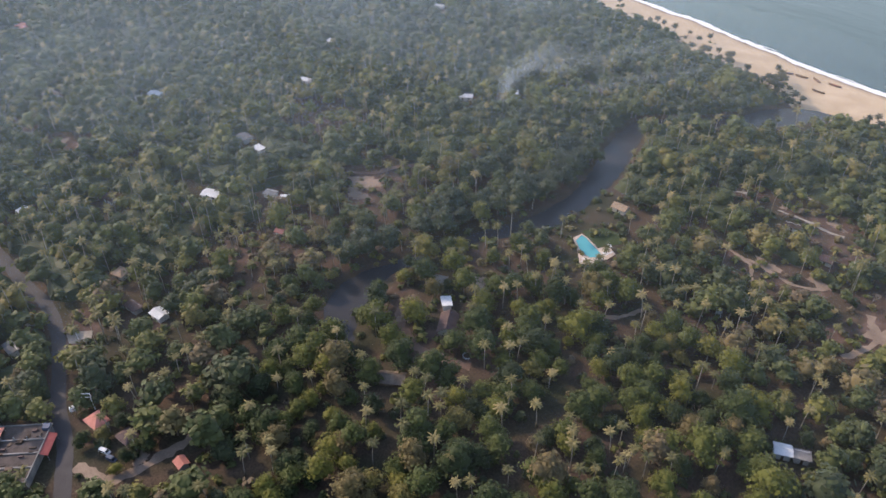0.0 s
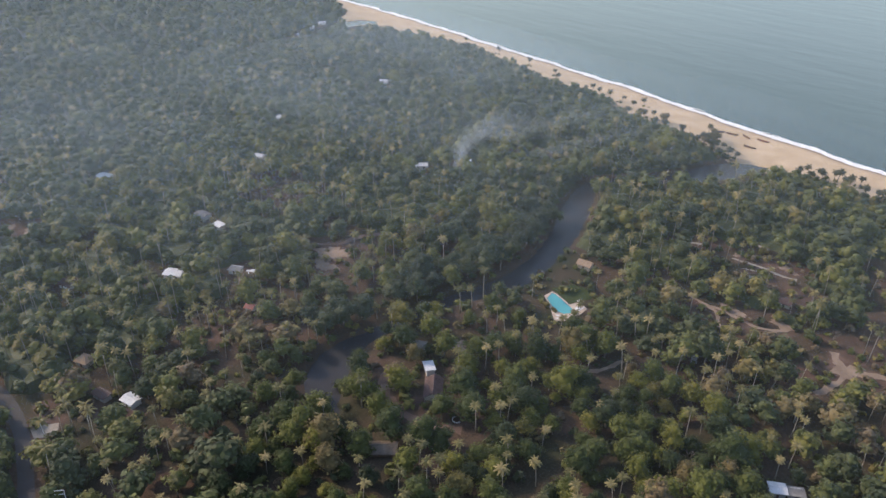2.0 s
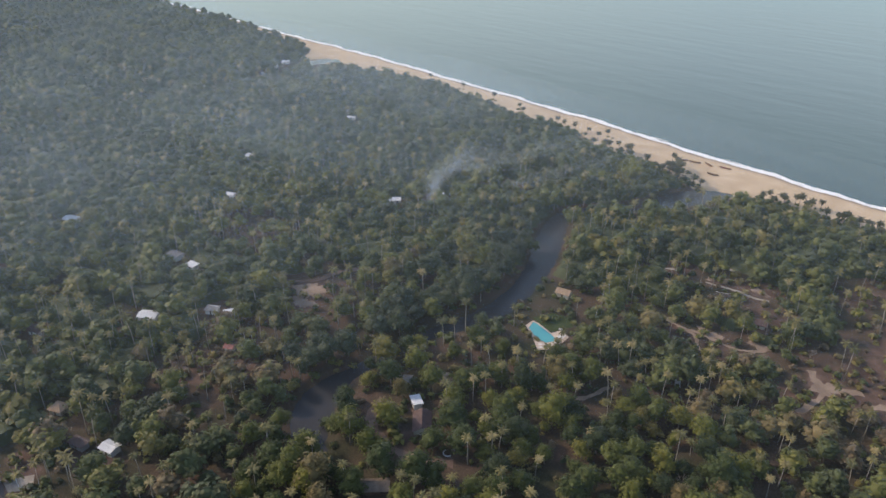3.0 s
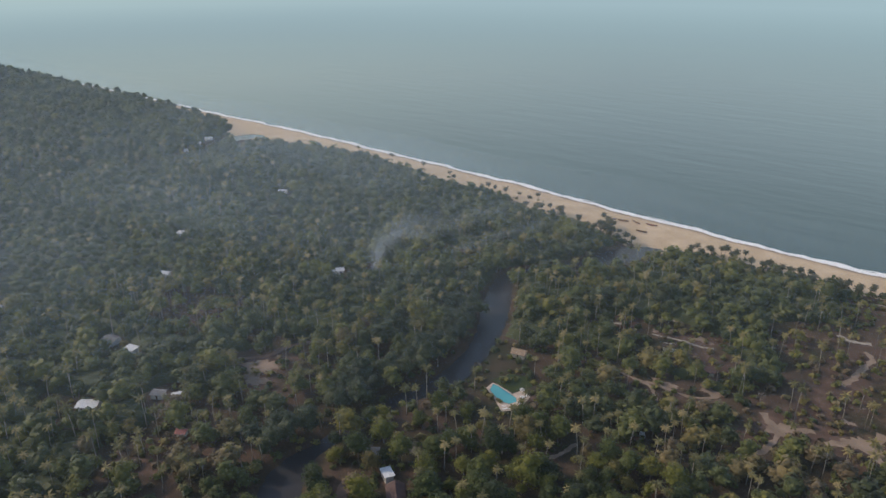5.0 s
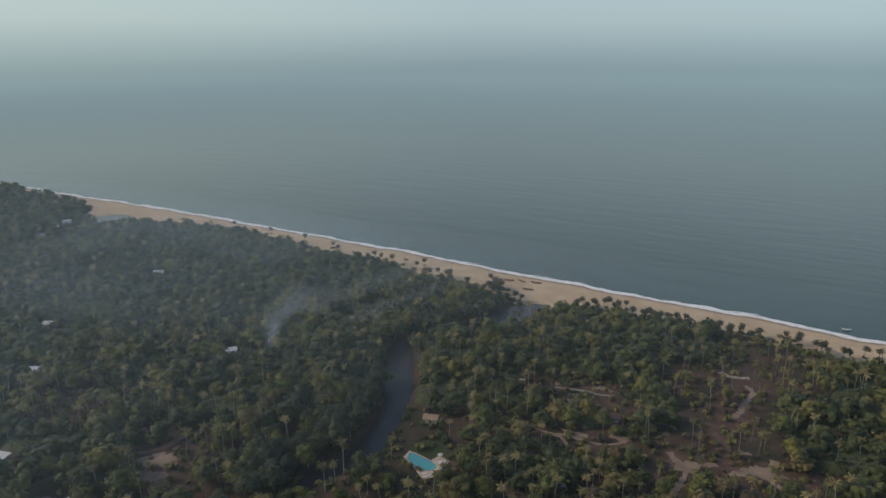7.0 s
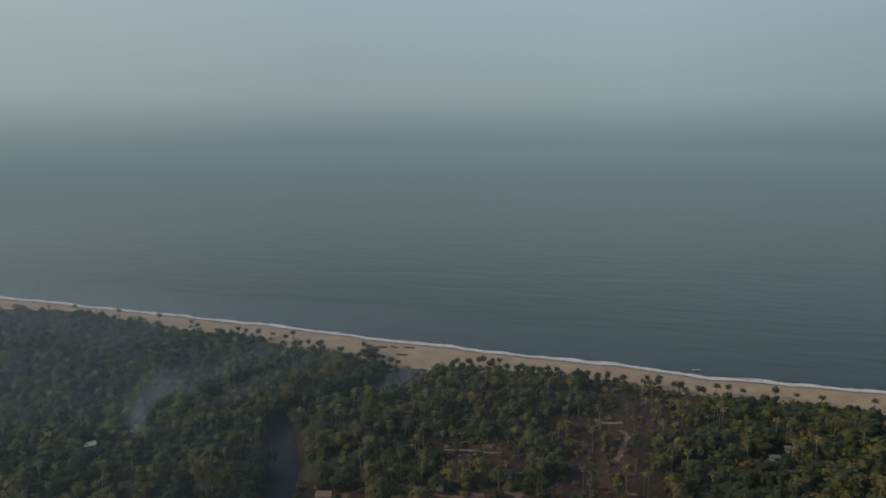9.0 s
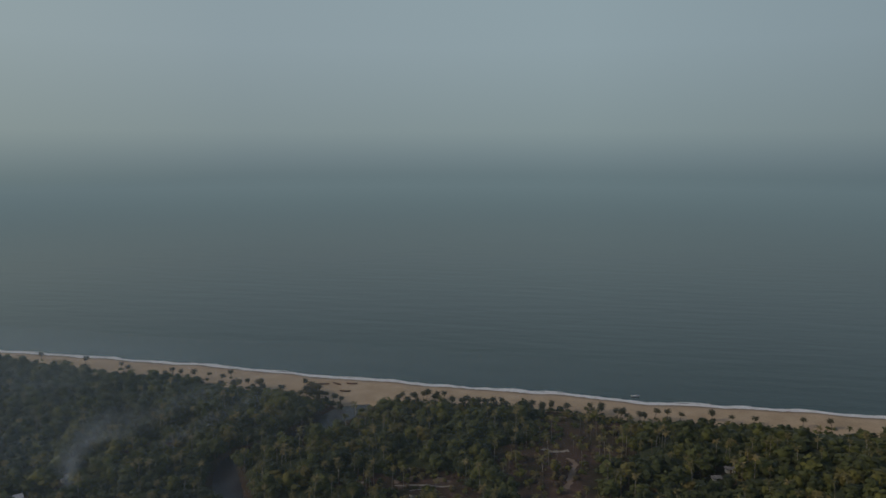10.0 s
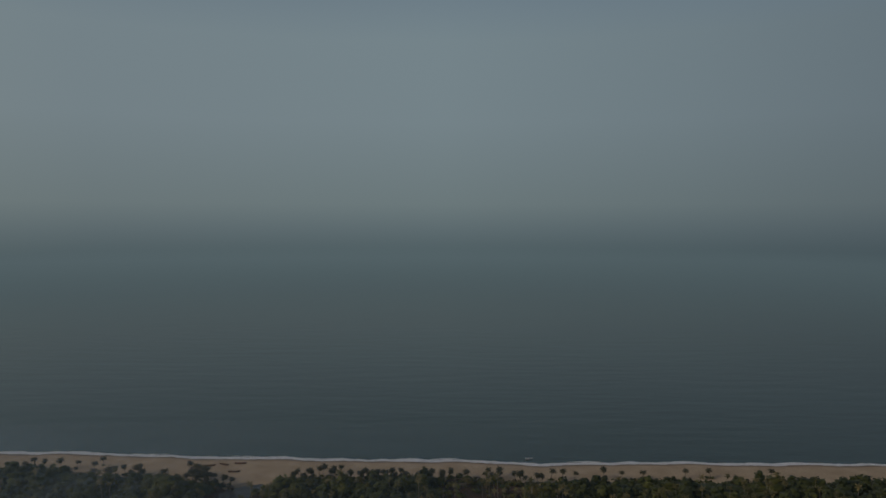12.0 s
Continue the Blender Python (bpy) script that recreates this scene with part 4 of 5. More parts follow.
# ---- pool ----
gz = float(height(-105, 281))
DECK = [(-114.6, 277.6), (-114.9, 283.4), (-111.5, 283.6), (-101.6, 281.6), (-99.9, 287.0), (-93.8, 285.4), (-92.8, 279.0), (-94.6, 273.8), (-93.9, 270.2), (-97.3, 266.3), (-104.4, 271.6)]
POOL = [(-112.3, 277.2), (-114.1, 282.5), (-111.7, 282.8), (-100.8, 280.6), (-98.0, 279.8), (-96.2, 277.0), (-98.0, 273.4), (-103.2, 272.6)]


def slab(outline, z0, z1, hole=None):
    bm = bmesh.new()
    top = [bm.verts.new((*q, z1)) for q in outline]
    low = [bm.verts.new((*q, z0)) for q in outline]
    k = len(outline)
    for i in range(k):
        bm.faces.new((low[i], low[(i + 1) % k], top[(i + 1) % k], top[i]))
    if hole:
        t2 = [bm.verts.new((*q, z1)) for q in hole]
        l2 = [bm.verts.new((*q, z0)) for q in hole]
        j = len(hole)
        for i in range(j):
            bm.faces.new((t2[i], t2[(i + 1) % j], l2[(i + 1) % j], l2[i]))
        edges = [bm.edges.get((r[i], r[(i + 1) % len(r)])) for r in (top, t2) for i in range(len(r))]
        bmesh.ops.triangle_fill(bm, use_beauty=True, edges=edges)
    else:
        bm.faces.new(top)
        bm.faces.new(low[::-1])
    return bm


e = thing("swimming_pool", "turquoise swimming pool with a pale tan tiled deck", "swimming pool", pose(0, 0, gz))
part("deck", slab(DECK, -.3, .25, POOL), M_DECK, e, "pale tan stone-tiled deck")
part("basin", slab(POOL, -.28, -.12), M_POOL_TILE, e, "turquoise tiled basin")
part("water", slab([(-108 + (x + 108) * .995, 280.5 + (y - 280.5) * .995) for x, y in POOL], -.1, .16), M_POOL_WATER, e, "clear turquoise water")
mid = (sum(q[0] for q in POOL) / len(POOL), sum(q[1] for q in POOL) / len(POOL))
rim = [(mid[0] + (x - mid[0]) * 1.015, mid[1] + (y - mid[1]) * 1.02) for x, y in POOL]
part("coping", slab(rim, .252, .31, [(mid[0] + (x - mid[0]) * .985, mid[1] + (y - mid[1]) * .98) for x, y in POOL]), M_PALE, e, "pale stone coping")
lawn_line = [(-117, 285), (-113, 296), (-105, 299), (-98, 294), (-100.6, 287.6), (-102.2, 282.4), (-111.5, 284.2)]
tagged(obj("lawn", slab(lawn_line, gz - .2, gz + .1), M_LAWN), "mown green lawn beside the pool", "lawn", kind="structure")


def lounger():
    e = thing("sun_lounger", "white sun lounger on the pool deck", "sun lounger", pose(-98.6, 270.2, gz + .25, 0, 0, 30), "loungers by the pool")
    part("frame", box(-1.0, -.33, .26, .45, .33, .34), M_WHITE, e)
    bm = box(0, -.33, 0, .85, .33, .07)
    bmesh.ops.rotate(bm, verts=bm.verts[:], cent=(0, 0, 0), matrix=Matrix.Rotation(radians(-40), 3, "Y"))
    bmesh.ops.translate(bm, verts=bm.verts[:], vec=(.4, 0, .28))
    part("backrest", bm, M_WHITE, e)
    for x in (-.9, .35):
        for y in (-.27, .27):
            part("leg", box(x - .03, y - .03, 0, x + .03, y + .03, .258), M_WHITE, e)
    return e


first = lounger()
for x, y, r in ((-97.0, 268.6, 30), (-95.6, 270.2, 35), (-94.6, 277, 60), (-95.4, 283.5, 70)):
    copy_thing(first, pose(x, y, gz + .25, 0, 0, r))


def parasol(x, y):
    e = thing("parasol", "white square parasol over the pool deck", "parasol", pose(x, y, gz + .25), "parasols by the pool")
    part("pole", tube([(0, 0, .12), (0, 0, 2.6)], [.03, .03]), M_WOOD, e)
    part("base", tube([(0, 0, 0), (0, 0, .12)], [.3, .26], 10), M_CONCRETE, e)
    bm = bmesh.new()
    top = bm.verts.new((0, 0, 2.75))
    r = [bm.verts.new((1.5 * math.cos(a), 1.5 * math.sin(a), 2.2)) for a in [k * math.pi / 4 + .4 for k in range(8)]]
    for k in range(8):
        bm.faces.new((top, r[k], r[(k + 1) % 8]))
    bmesh.ops.solidify(bm, geom=bm.faces[:], thickness=.03)
    part("canopy", bm, M_WHITE, e)
    return e


p1 = parasol(-94.6, 279.6)
copy_thing(p1, pose(-98.2, 285, gz + .25))

# ---- by the road ----
e = thing("billboard_frame", "empty white steel billboard frame on a single pole", "billboard", pose(-127.5, 58.6, float(height(-127.5, 58.6)), 0, 0, 60))
part("pole", tube([(2.2, 0, -.1), (2.2, 0, 6.4)], [.16, .14], 8), M_WHITE, e)
for z in (6.4, 8.2):
    part("rail", tube([(-3, 0, z), (2.4, 0, z)], [.13, .13]), M_WHITE, e)
for x in (-3, 2.4):
    part("upright", tube([(x, 0, 6.4), (x, 0, 8.2)], [.12, .12]), M_WHITE, e)
pad = obj("concrete_pad", slab([(-176, 58.8), (-168, 58.8), (-164, 66), (-171, 68.5)], 0, float(height(-170, 63)) + .12), M_PALE)
tagged(pad, "pale concrete forecourt beside the road", "pavement", kind="structure")

# a white lamp post on the forecourt
e = thing("lamp_post", "leaning white lamp post on a pale forecourt", "lamp post", pose(-168.5, 62.5, float(height(-168.5, 62.5)), 4, 3, 30))
part("pole", tube([(0, 0, -.1), (0, 0, 3.5), (0, 0, 7.0)], [.17, .14, .11], 8), M_WHITE, e)
part("arm", tube([(0, 0, 6.9), (.5, 0, 7.2), (1.3, 0, 7.25)], [.07, .06, .05], 6), M_WHITE, e)
part("lamp_head", box(1.2, -.15, 7.14, 1.9, .15, 7.28), M_GREY_ROOF, e)

def van(x0, y0, turn, paint, label):
    e = thing("minivan", label, "car", pose(x0, y0, float(height(x0, y0)) + .1, 0, 0, turn))
    prof = [(-2.1, .35), (-2.1, 1.0), (-1.85, 1.8), (.9, 1.85), (1.6, 1.1), (2.1, .95), (2.1, .35)]
    bm = bmesh.new()
    sides = [[bm.verts.new((x, s * (.82 if z < 1.2 else .7), z)) for x, z in prof] for s in (-1, 1)]
    bm.faces.new(sides[0])
    bm.faces.new(sides[1][::-1])
    for k in range(len(prof)):
        j = (k + 1) % len(prof)
        bm.faces.new((sides[0][k], sides[1][k], sides[1][j], sides[0][j]))
    bmesh.ops.bevel(bm, geom=bm.edges[:], offset=.06, segments=1, affect="EDGES")
    part("body", bm, paint, e)
    bm = bmesh.new()
    v = [bm.verts.new(q) for q in ((1.02, -.62, 1.76), (1.02, .62, 1.76), (1.58, .68, 1.16), (1.58, -.68, 1.16))]
    bm.faces.new(v)
    bmesh.ops.solidify(bm, geom=bm.faces[:], thickness=-.03)
    part("windscreen", bm, M_GLASS, e)
    for s in (-1, 1):
        part("side_window", box(-1.7, min(s * .74, s * .80), 1.2, .9, max(s * .74, s * .80), 1.65), M_GLASS, e)
        for x in (-1.35, 1.35):
            part("wheel", tube([(x, s * .66, .31), (x, s * .84, .31)], [.31, .31], 12), M_RUBBER, e)
        part("headlight", box(2.08, min(s * .45, s * .72), .7, 2.13, max(s * .45, s * .72), .86), M_GLASS, e)


van(-104.0, 59.3, 35, M_WHITE, "white minivan parked beside a dirt track")
van(-99.4, 60.6, 30, M_NAVY, "dark blue minivan parked beside a brown shed")


# a white water tank on a steel stand
e = thing("water_tank", "white water tank on a thin steel stand", "water tank", pose(-127.0, 53.8, float(height(-127.0, 53.8)), 0, 0, 20))
part("tank", tube([(0, 0, 3.0), (0, 0, 3.15), (0, 0, 4.5), (0, 0, 4.7)], [.8, .95, .95, .7], 14), M_WHITE, e)
part("lid", tube([(0, 0, 4.7), (0, 0, 4.8)], [.35, .3], 10), M_GREY_ROOF, e)
for a in range(4):
    q, w = (.65 if a % 2 else -.65), (.65 if a > 1 else -.65)
    part("leg", tube([(q, w, -.05), (q, w, 2.9)], [.06, .06]), M_GREY_ROOF, e)
part("platform", box(-.9, -.9, 2.9, .9, .9, 3.0), M_GREY_ROOF, e)


# ---- boats ----
def boat(x, y, z, turn, hull_m, trim_m, label, length=9.0, group="fishing boats on the beach"):
    e = thing("fishing_boat", label, "boat", pose(x, y, z, 0, 0, turn), group)
    bm = bmesh.new()
    k, rows_in, rows_out = 13, [], []
    for i in range(k):
        s = i / (k - 1) * 2 - 1
        w = .95 * (1 - abs(s) ** 2.6) + .03
        lift = .55 * abs(s) ** 3
        X = s * length / 2
        sec = [(-w, 1.0 + lift), (-w * .82, .45 + lift * .8), (0, lift * .9), (w * .82, .45 + lift * .8), (w, 1.0 + lift)]
        rows_out.append([bm.verts.new((X, q, h)) for q, h in sec])
        rows_in.append([bm.verts.new((X * .985, q * .9, max(h, lift * .9 + .12))) for q, h in sec])
    for i in range(k - 1):
        for j in range(4):
            bm.faces.new((rows_out[i][j], rows_out[i][j + 1], rows_out[i + 1][j + 1], rows_out[i + 1][j]))
            bm.faces.new((rows_in[i][j], rows_in[i + 1][j], rows_in[i + 1][j + 1], rows_in[i][j + 1]))
        for j in (0, 4):
            bm.faces.new((rows_out[i][j], rows_out[i + 1][j], rows_in[i + 1][j], rows_in[i][j]))
    part("hull", bm, hull_m, e, smooth=True)
    for s in (-2.6, -.8, 1.0, 2.8):
        w = .9 * (1 - abs(2 * s / length) ** 2.6)
        part("thwart", box(s - .14, -w * .9, .72, s + .14, w * .9, .78), trim_m, e)
    for q in (-1, 1):
        part("gunwale", tube([(s * length / 2, q * (.96 * (1 - abs(s) ** 2.6) + .03), 1.02 + .55 * abs(s) ** 3) for s in (-.95, -.6, -.2, .2, .6, .95)], [.06] * 6, 5), trim_m, e)
    return e


for x, y, turn, hm, tm, lb in ((-179, 545, 12, M_TEAK, M_WOOD, "long brown wooden fishing boat drawn up on sand"), (-169, 548, -25, M_TEAK, M_WOOD, "slim wooden canoe lying on the beach sand"),
                               (-157, 551, 8, M_TEAK, M_RED, "reddish-brown wooden fishing boat on the sand"), (-156, 530.5, 5, M_WOOD, M_TEAK, "dark wooden fishing boat on the upper beach"),
                               (-188, 541, 30, M_WOOD, M_BLUE, "dark wooden boat on the beach near palms")):
    boat(x, y, float(height(x, y)) - .05, turn, hm, tm, lb)
boat(69, 566, -.35, 10, M_WHITE, M_BLUE, "white boat floating at the edge of the surf", 6.0, "boats afloat")

# ---- smoke from a small fire ----
smoke = thing("smoke", "thin white smoke rising from a fire among trees", "smoke", pose(0, 0, 0), kind="stuff")


def wisp_sheet(line, angle, name, peak):
    """A soft ribbon of smoke along a rising line of (x, y, z, half width)."""
    q = dense(line, 3.0)
    rows_v, thick = [], []
    for i, (x, y, z, w) in enumerate(q):
        f = i / (len(q) - 1)
        for u in np.linspace(-1, 1, 9):
            rows_v.append((x + u * w * math.cos(angle), y + u * w * math.sin(angle) * .7, z + u * w * .25 * math.sin(3 * f + angle)))
            thick.append(peak * (1 - u * u) ** 1.5 * min(1, 8 * f + .55) * (1 - f) ** .9)
    i = (np.arange(len(q) - 1)[:, None] * 9 + np.arange(8)).ravel()
    me = raw_mesh(name, np.array(rows_v), np.concatenate([np.stack([i, i + 1, i + 10], 1), np.stack([i, i + 10, i + 9], 1)]), None, [M_SMOKE])
    me.attributes.new("thick", "FLOAT", "POINT").data.foreach_set("value", np.array(thick, np.float32))
    me.shade_smooth()
    o = new(name, me)
    o.parent = smoke


rnd = random.Random(21)
RISE = [(-246, 328, 5, 2.2), (-248, 333, 13, 4.5), (-251, 341, 20, 10), (-253, 353, 26, 17), (-252, 370, 31, 24), (-247, 392, 35, 32)]
for k in range(4):
    sx, sy = (-.7, .5, .1, -.2)[k], (.2, -.6, .7, -.1)[k]
    line = [(x + sx * w * .55 + rnd.uniform(-1, 1) * w * .15, y + sy * w * .5, z + 5 * sx * i / 5, w * rnd.uniform(.85, 1.2)) for i, (x, y, z, w) in enumerate(RISE)]
    wisp_sheet(line, .45 + .3 * k, "plume", .25)
for k, line in enumerate(([(-246, 365, 22, 16), (-240, 390, 26, 30), (-232, 425, 28, 38), (-220, 465, 29, 36), (-205, 505, 30, 26)],
                          [(-214, 372, 18, 14), (-206, 395, 22, 24), (-196, 425, 25, 30), (-186, 458, 26, 26), (-178, 490, 27, 14)],
                          [(-420, 250, 24, 30), (-405, 300, 28, 50), (-395, 350, 30, 60), (-380, 400, 30, 50), (-360, 440, 30, 26)],
                          [(-560, 330, 24, 30), (-535, 370, 28, 60), (-505, 410, 30, 66), (-470, 450, 30, 50), (-440, 490, 30, 26)])):
    wisp_sheet(line, 0.35 + .2 * k, "drifting_veil", (.22, .2, .13, .13)[k])


# distance haze as one sheet, opacity fitted to the view: thicker to the west, thinning out over the sea
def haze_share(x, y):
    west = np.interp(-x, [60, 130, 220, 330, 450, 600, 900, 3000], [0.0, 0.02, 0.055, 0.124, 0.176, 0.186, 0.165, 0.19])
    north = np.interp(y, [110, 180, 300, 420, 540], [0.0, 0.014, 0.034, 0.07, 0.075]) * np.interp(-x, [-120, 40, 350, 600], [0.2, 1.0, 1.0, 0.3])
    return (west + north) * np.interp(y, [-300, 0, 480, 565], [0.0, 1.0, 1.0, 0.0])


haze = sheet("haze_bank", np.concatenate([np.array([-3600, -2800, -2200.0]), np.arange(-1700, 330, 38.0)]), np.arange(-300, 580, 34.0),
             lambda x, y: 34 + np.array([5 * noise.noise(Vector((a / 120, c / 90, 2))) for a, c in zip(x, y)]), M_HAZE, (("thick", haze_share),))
tagged(haze, "translucent sheet standing in for distance haze over the woods", "haze", kind="stuff")

# ---- where the trees stand ----
rng = np.random.default_rng(7)
HOUSE_SPOTS = [(h[0], h[1], max(h[2], h[3]) * .5 + 1.0) for h in HOUSES]
KEEP_OUT = [(x, y, r) for x, y, r, s in CLEARINGS] + HOUSE_SPOTS + [(-108, 279, 9), (-98, 277, 10), (-97, 268, 6), (BX, BY, 13)]


def free(x, y, grow=0.0):
    ok = (y < green(x) - np.where(x > -330, 5.0, 3.0)) & (beyond(x, y, ROAD_D[::2]) > 4.6) & (beyond(x, y, CREEK_D[::2]) > 2.2) & (beyond(x, y, INLET_D) > 2.5)
    ok &= beyond(x, y, TRACK_SPOTS) > 3.2
    for cx, cy, r in KEEP_OUT:
        ok &= np.hypot(x - cx, y - cy) > r + 1.2 + grow
    return ok


def scatter(x0, x1, y0, y1, step):
    gx, gy = np.meshgrid(np.arange(x0, x1, step), np.arange(y0, y1, step))
    x = gx.ravel() + rng.uniform(-.46, .46, gx.size) * step
    y = gy.ravel() + rng.uniform(-.46, .46, gx.size) * step
    return x, y


def wooded(x, y):
    """Inside the woods as far as they reach round the walk."""
    near = (x > -330) & (x < 330) & (y > -70) & ~((x > 250) & (y < 380))
    west = (x <= -330) & (x > -720) & (y > 20)
    return near | west


def thin_share(x, y):
    f = np.zeros(x.shape)
    for cx, cy, a, b0 in THIN:
        f = np.maximum(f, np.clip(1.35 - np.hypot((x - cx) / a, (y - cy) / b0), 0, 1))
    return np.clip(f * 1.6, 0, 1)


def grove(x, y):
    """The share of palms: more in some groves than in others."""
    g = np.array([noise.noise(Vector((a / 70, b0 / 70, 3))) for a, b0 in zip(x, y)])
    return np.clip(0.25 + 0.42 * g, 0.08, 0.6) * np.interp(-x, [190, 300, 450], [1.0, 0.62, 0.4]) * np.interp(y, [320, 400], [1.0, 0.65])


# broadleaf trees and palms over the nearer woods
x, y = scatter(-720, 330, -70, 560, 7.6)
keep = wooded(x, y) & free(x, y)
x, y = x[keep], y[keep]
thin = thin_share(x, y)
keep = rng.random(len(x)) > np.where(x > -100, 0.68, 0.35) * thin
x, y, thin = x[keep], y[keep], thin[keep]
is_palm = rng.random(len(x)) < np.maximum(grove(x, y), 0.5 * (thin > .3))
TREES = np.stack([x[~is_palm], y[~is_palm]], 1)
PALMS = np.stack([x[is_palm], y[is_palm]], 1)
# more palms between the crowns
x, y = scatter(-520, 330, -60, 520, 11.0)
keep = wooded(x, y) & free(x, y, -2.0)
x, y = x[keep], y[keep]
keep = rng.random(len(x)) < .75 * grove(x, y)
PALMS = np.concatenate([PALMS, np.stack([x[keep], y[keep]], 1)])
PALMS = PALMS[PALMS[:, 1] < green(PALMS[:, 0]) - 20]
# far woods
x, y = scatter(-1600, -720, 80, 575, 12.5)
keep = free(x, y)
FAR_WOODS = np.stack([x[keep], y[keep]], 1)


def seaward(x, y):
    """Growth is lower towards the open beach."""
    return np.where(x < -640, np.clip(0.7 + 0.5 * (green(x) - y) / 40.0, 0.7, 1.15), np.clip(0.52 + 0.48 * (green(x) - y) / 34.0, 0.52, 1.0))


def spread(points, shapes, name, materials, size, stretch, tints, sink=0.1, low=False):
    """Joins many plants into one mesh."""
    V, F, S, C, base = [], [], [], [], 0
    n0 = len(points)
    kind = rng.integers(0, len(shapes), n0)
    turn, sc, st, tint = rng.uniform(0, 6.283, n0), size(n0) * (1.0 if low else seaward(points[:, 0], points[:, 1])), stretch(n0), tints(points)
    z = height(points[:, 0], points[:, 1]) - sink
    for k, sh in enumerate(shapes):
        m = kind == k
        if not m.any():
            continue
        c, s = np.cos(turn[m])[:, None], np.sin(turn[m])[:, None]
        q, a = sh.v, sc[m][:, None]
        vx = (q[None, :, 0] * c - q[None, :, 1] * s) * a + points[m, 0][:, None]
        vy = (q[None, :, 0] * s + q[None, :, 1] * c) * a + points[m, 1][:, None]
        vz = q[None, :, 2] * a * st[m][:, None] + z[m][:, None]
        V.append(np.stack([vx, vy, vz], 2).reshape(-1, 3))
        nt = int(m.sum())
        F.append((sh.t[None] + (np.arange(nt) * len(q))[:, None, None] + base).reshape(-1, 3))
        S.append(np.tile(sh.s, nt))
        C.append(np.repeat(tint[m], len(sh.t)))
        base += nt * len(q)
    me = raw_mesh(name, np.concatenate(V), np.concatenate(F), np.concatenate(S), materials, np.concatenate(C))
    me.shade_smooth()
    return new(name, me)


def tree_tint(points):
    g = np.array([noise.noise(Vector((a / 45, b0 / 45, 11))) for a, b0 in points])
    return np.clip(0.42 + 0.42 * g + rng.normal(0, .27, len(points)) + 0.35 * thin_share(points[:, 0], points[:, 1]), 0, 1)


# far crowns tinted darker and greener by distance, to match their hazed tone
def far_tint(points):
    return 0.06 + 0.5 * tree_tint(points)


def palm_tint(points):
    return np.clip(rng.normal(.5, .26, len(points)), 0, 1)


def by_reach(points, cx, cy):
    return points[np.argsort(np.hypot(points[:, 0] - cx, points[:, 1] - cy))]


TREES, PALMS = by_reach(TREES, -50, 185), by_reach(PALMS, -50, 185)
TREES = TREES[(rng.random(len(TREES)) > .13) | (np.hypot(TREES[:, 0] + 50, TREES[:, 1] - 185) > 175)]
near_shapes = [broadleaf(s, 9, 76, .37, True, 1, 1.0, .68) for s in range(9)]
near_palms = [palm(40 + s, 24, 6, 6) for s in range(7)]
mid_shapes = [broadleaf(60 + s, 7, 30, .60, False, 1, 1.0, .68) for s in range(8)]
mid_palms = [palm(80 + s, 18, 4, 3, 2.9, 15.0, .29) for s in range(6)]
far_shapes = [broadleaf(100 + s, 5, 9, 1.0, False, 1, 1.0, .74) for s in range(7)]
distant_shapes = [broadleaf(110 + s, 2, 5, 1.3, False, 1, 1.1, .9) for s in range(6)]
faint_shapes = [broadleaf(130 + s, 3, 7, 1.15, False, 1, 1.1, .85) for s in range(7)]
far_palms = [palm(90 + s, 12, 2, 3, 2.8, 14.5, .38, .8) for s in range(5)]


def single(points, shapes, name, materials, labels, category, group, lo, hi):
    """Trees of their own: trunk and crown under one base."""
    meshes = [(sh.mesh(0, "trunk", materials[0]), sh.mesh(1, "crown", materials[1])) for sh in shapes]
    for i, (px, py) in enumerate(points):
        k = int(rng.integers(0, len(shapes)))
        a = (lo + (hi - lo) * float(rng.beta(1.6, 2.2))) * (1.0 if name == "beach_palm" else float(seaward(px, py)))
        e = thing(name, labels[i % len(labels)] if len(labels) == 1 else labels[k % len(labels)], category,
                  pose(px, py, float(height(px, py)) - .1, 0, 0, rng.uniform(0, 360)) @ Matrix.Diagonal((a, a, a * (rng.uniform(.72, 1.12) if category == "tree" else rng.uniform(.65, .95)), 1)), group)
        for nm, me in zip(("trunk", "crown"), meshes[k]):
            o = new(nm, me)
            o.parent = e


NEAR = 300
# tall trees that line the western bank of the creek, leaves coloured dark as in shade
BANK = []
for q0, q1 in zip(CREEK_D[:-1:3], CREEK_D[1::3]):
    d = (q1 - q0)[:2] / np.linalg.norm((q1 - q0)[:2])
    if 172 < q0[1] < 345:
        for off in (7.5, 15.0):
            BANK.append((q0[0] - d[1] * (q0[2] + off) + rng.uniform(-1.5, 1.5), q0[1] + d[0] * (q0[2] + off) + rng.uniform(-1.5, 1.5)))
BANK = np.array(BANK)
BANK = BANK[free(BANK[:, 0], BANK[:, 1], -1.0)]
apart = lambda pts: pts[np.min(np.hypot(pts[:, None, 0] - BANK[None, :, 0], pts[:, None, 1] - BANK[None, :, 1]), axis=1) > 5.0]
TREES, PALMS = apart(TREES), apart(PALMS)
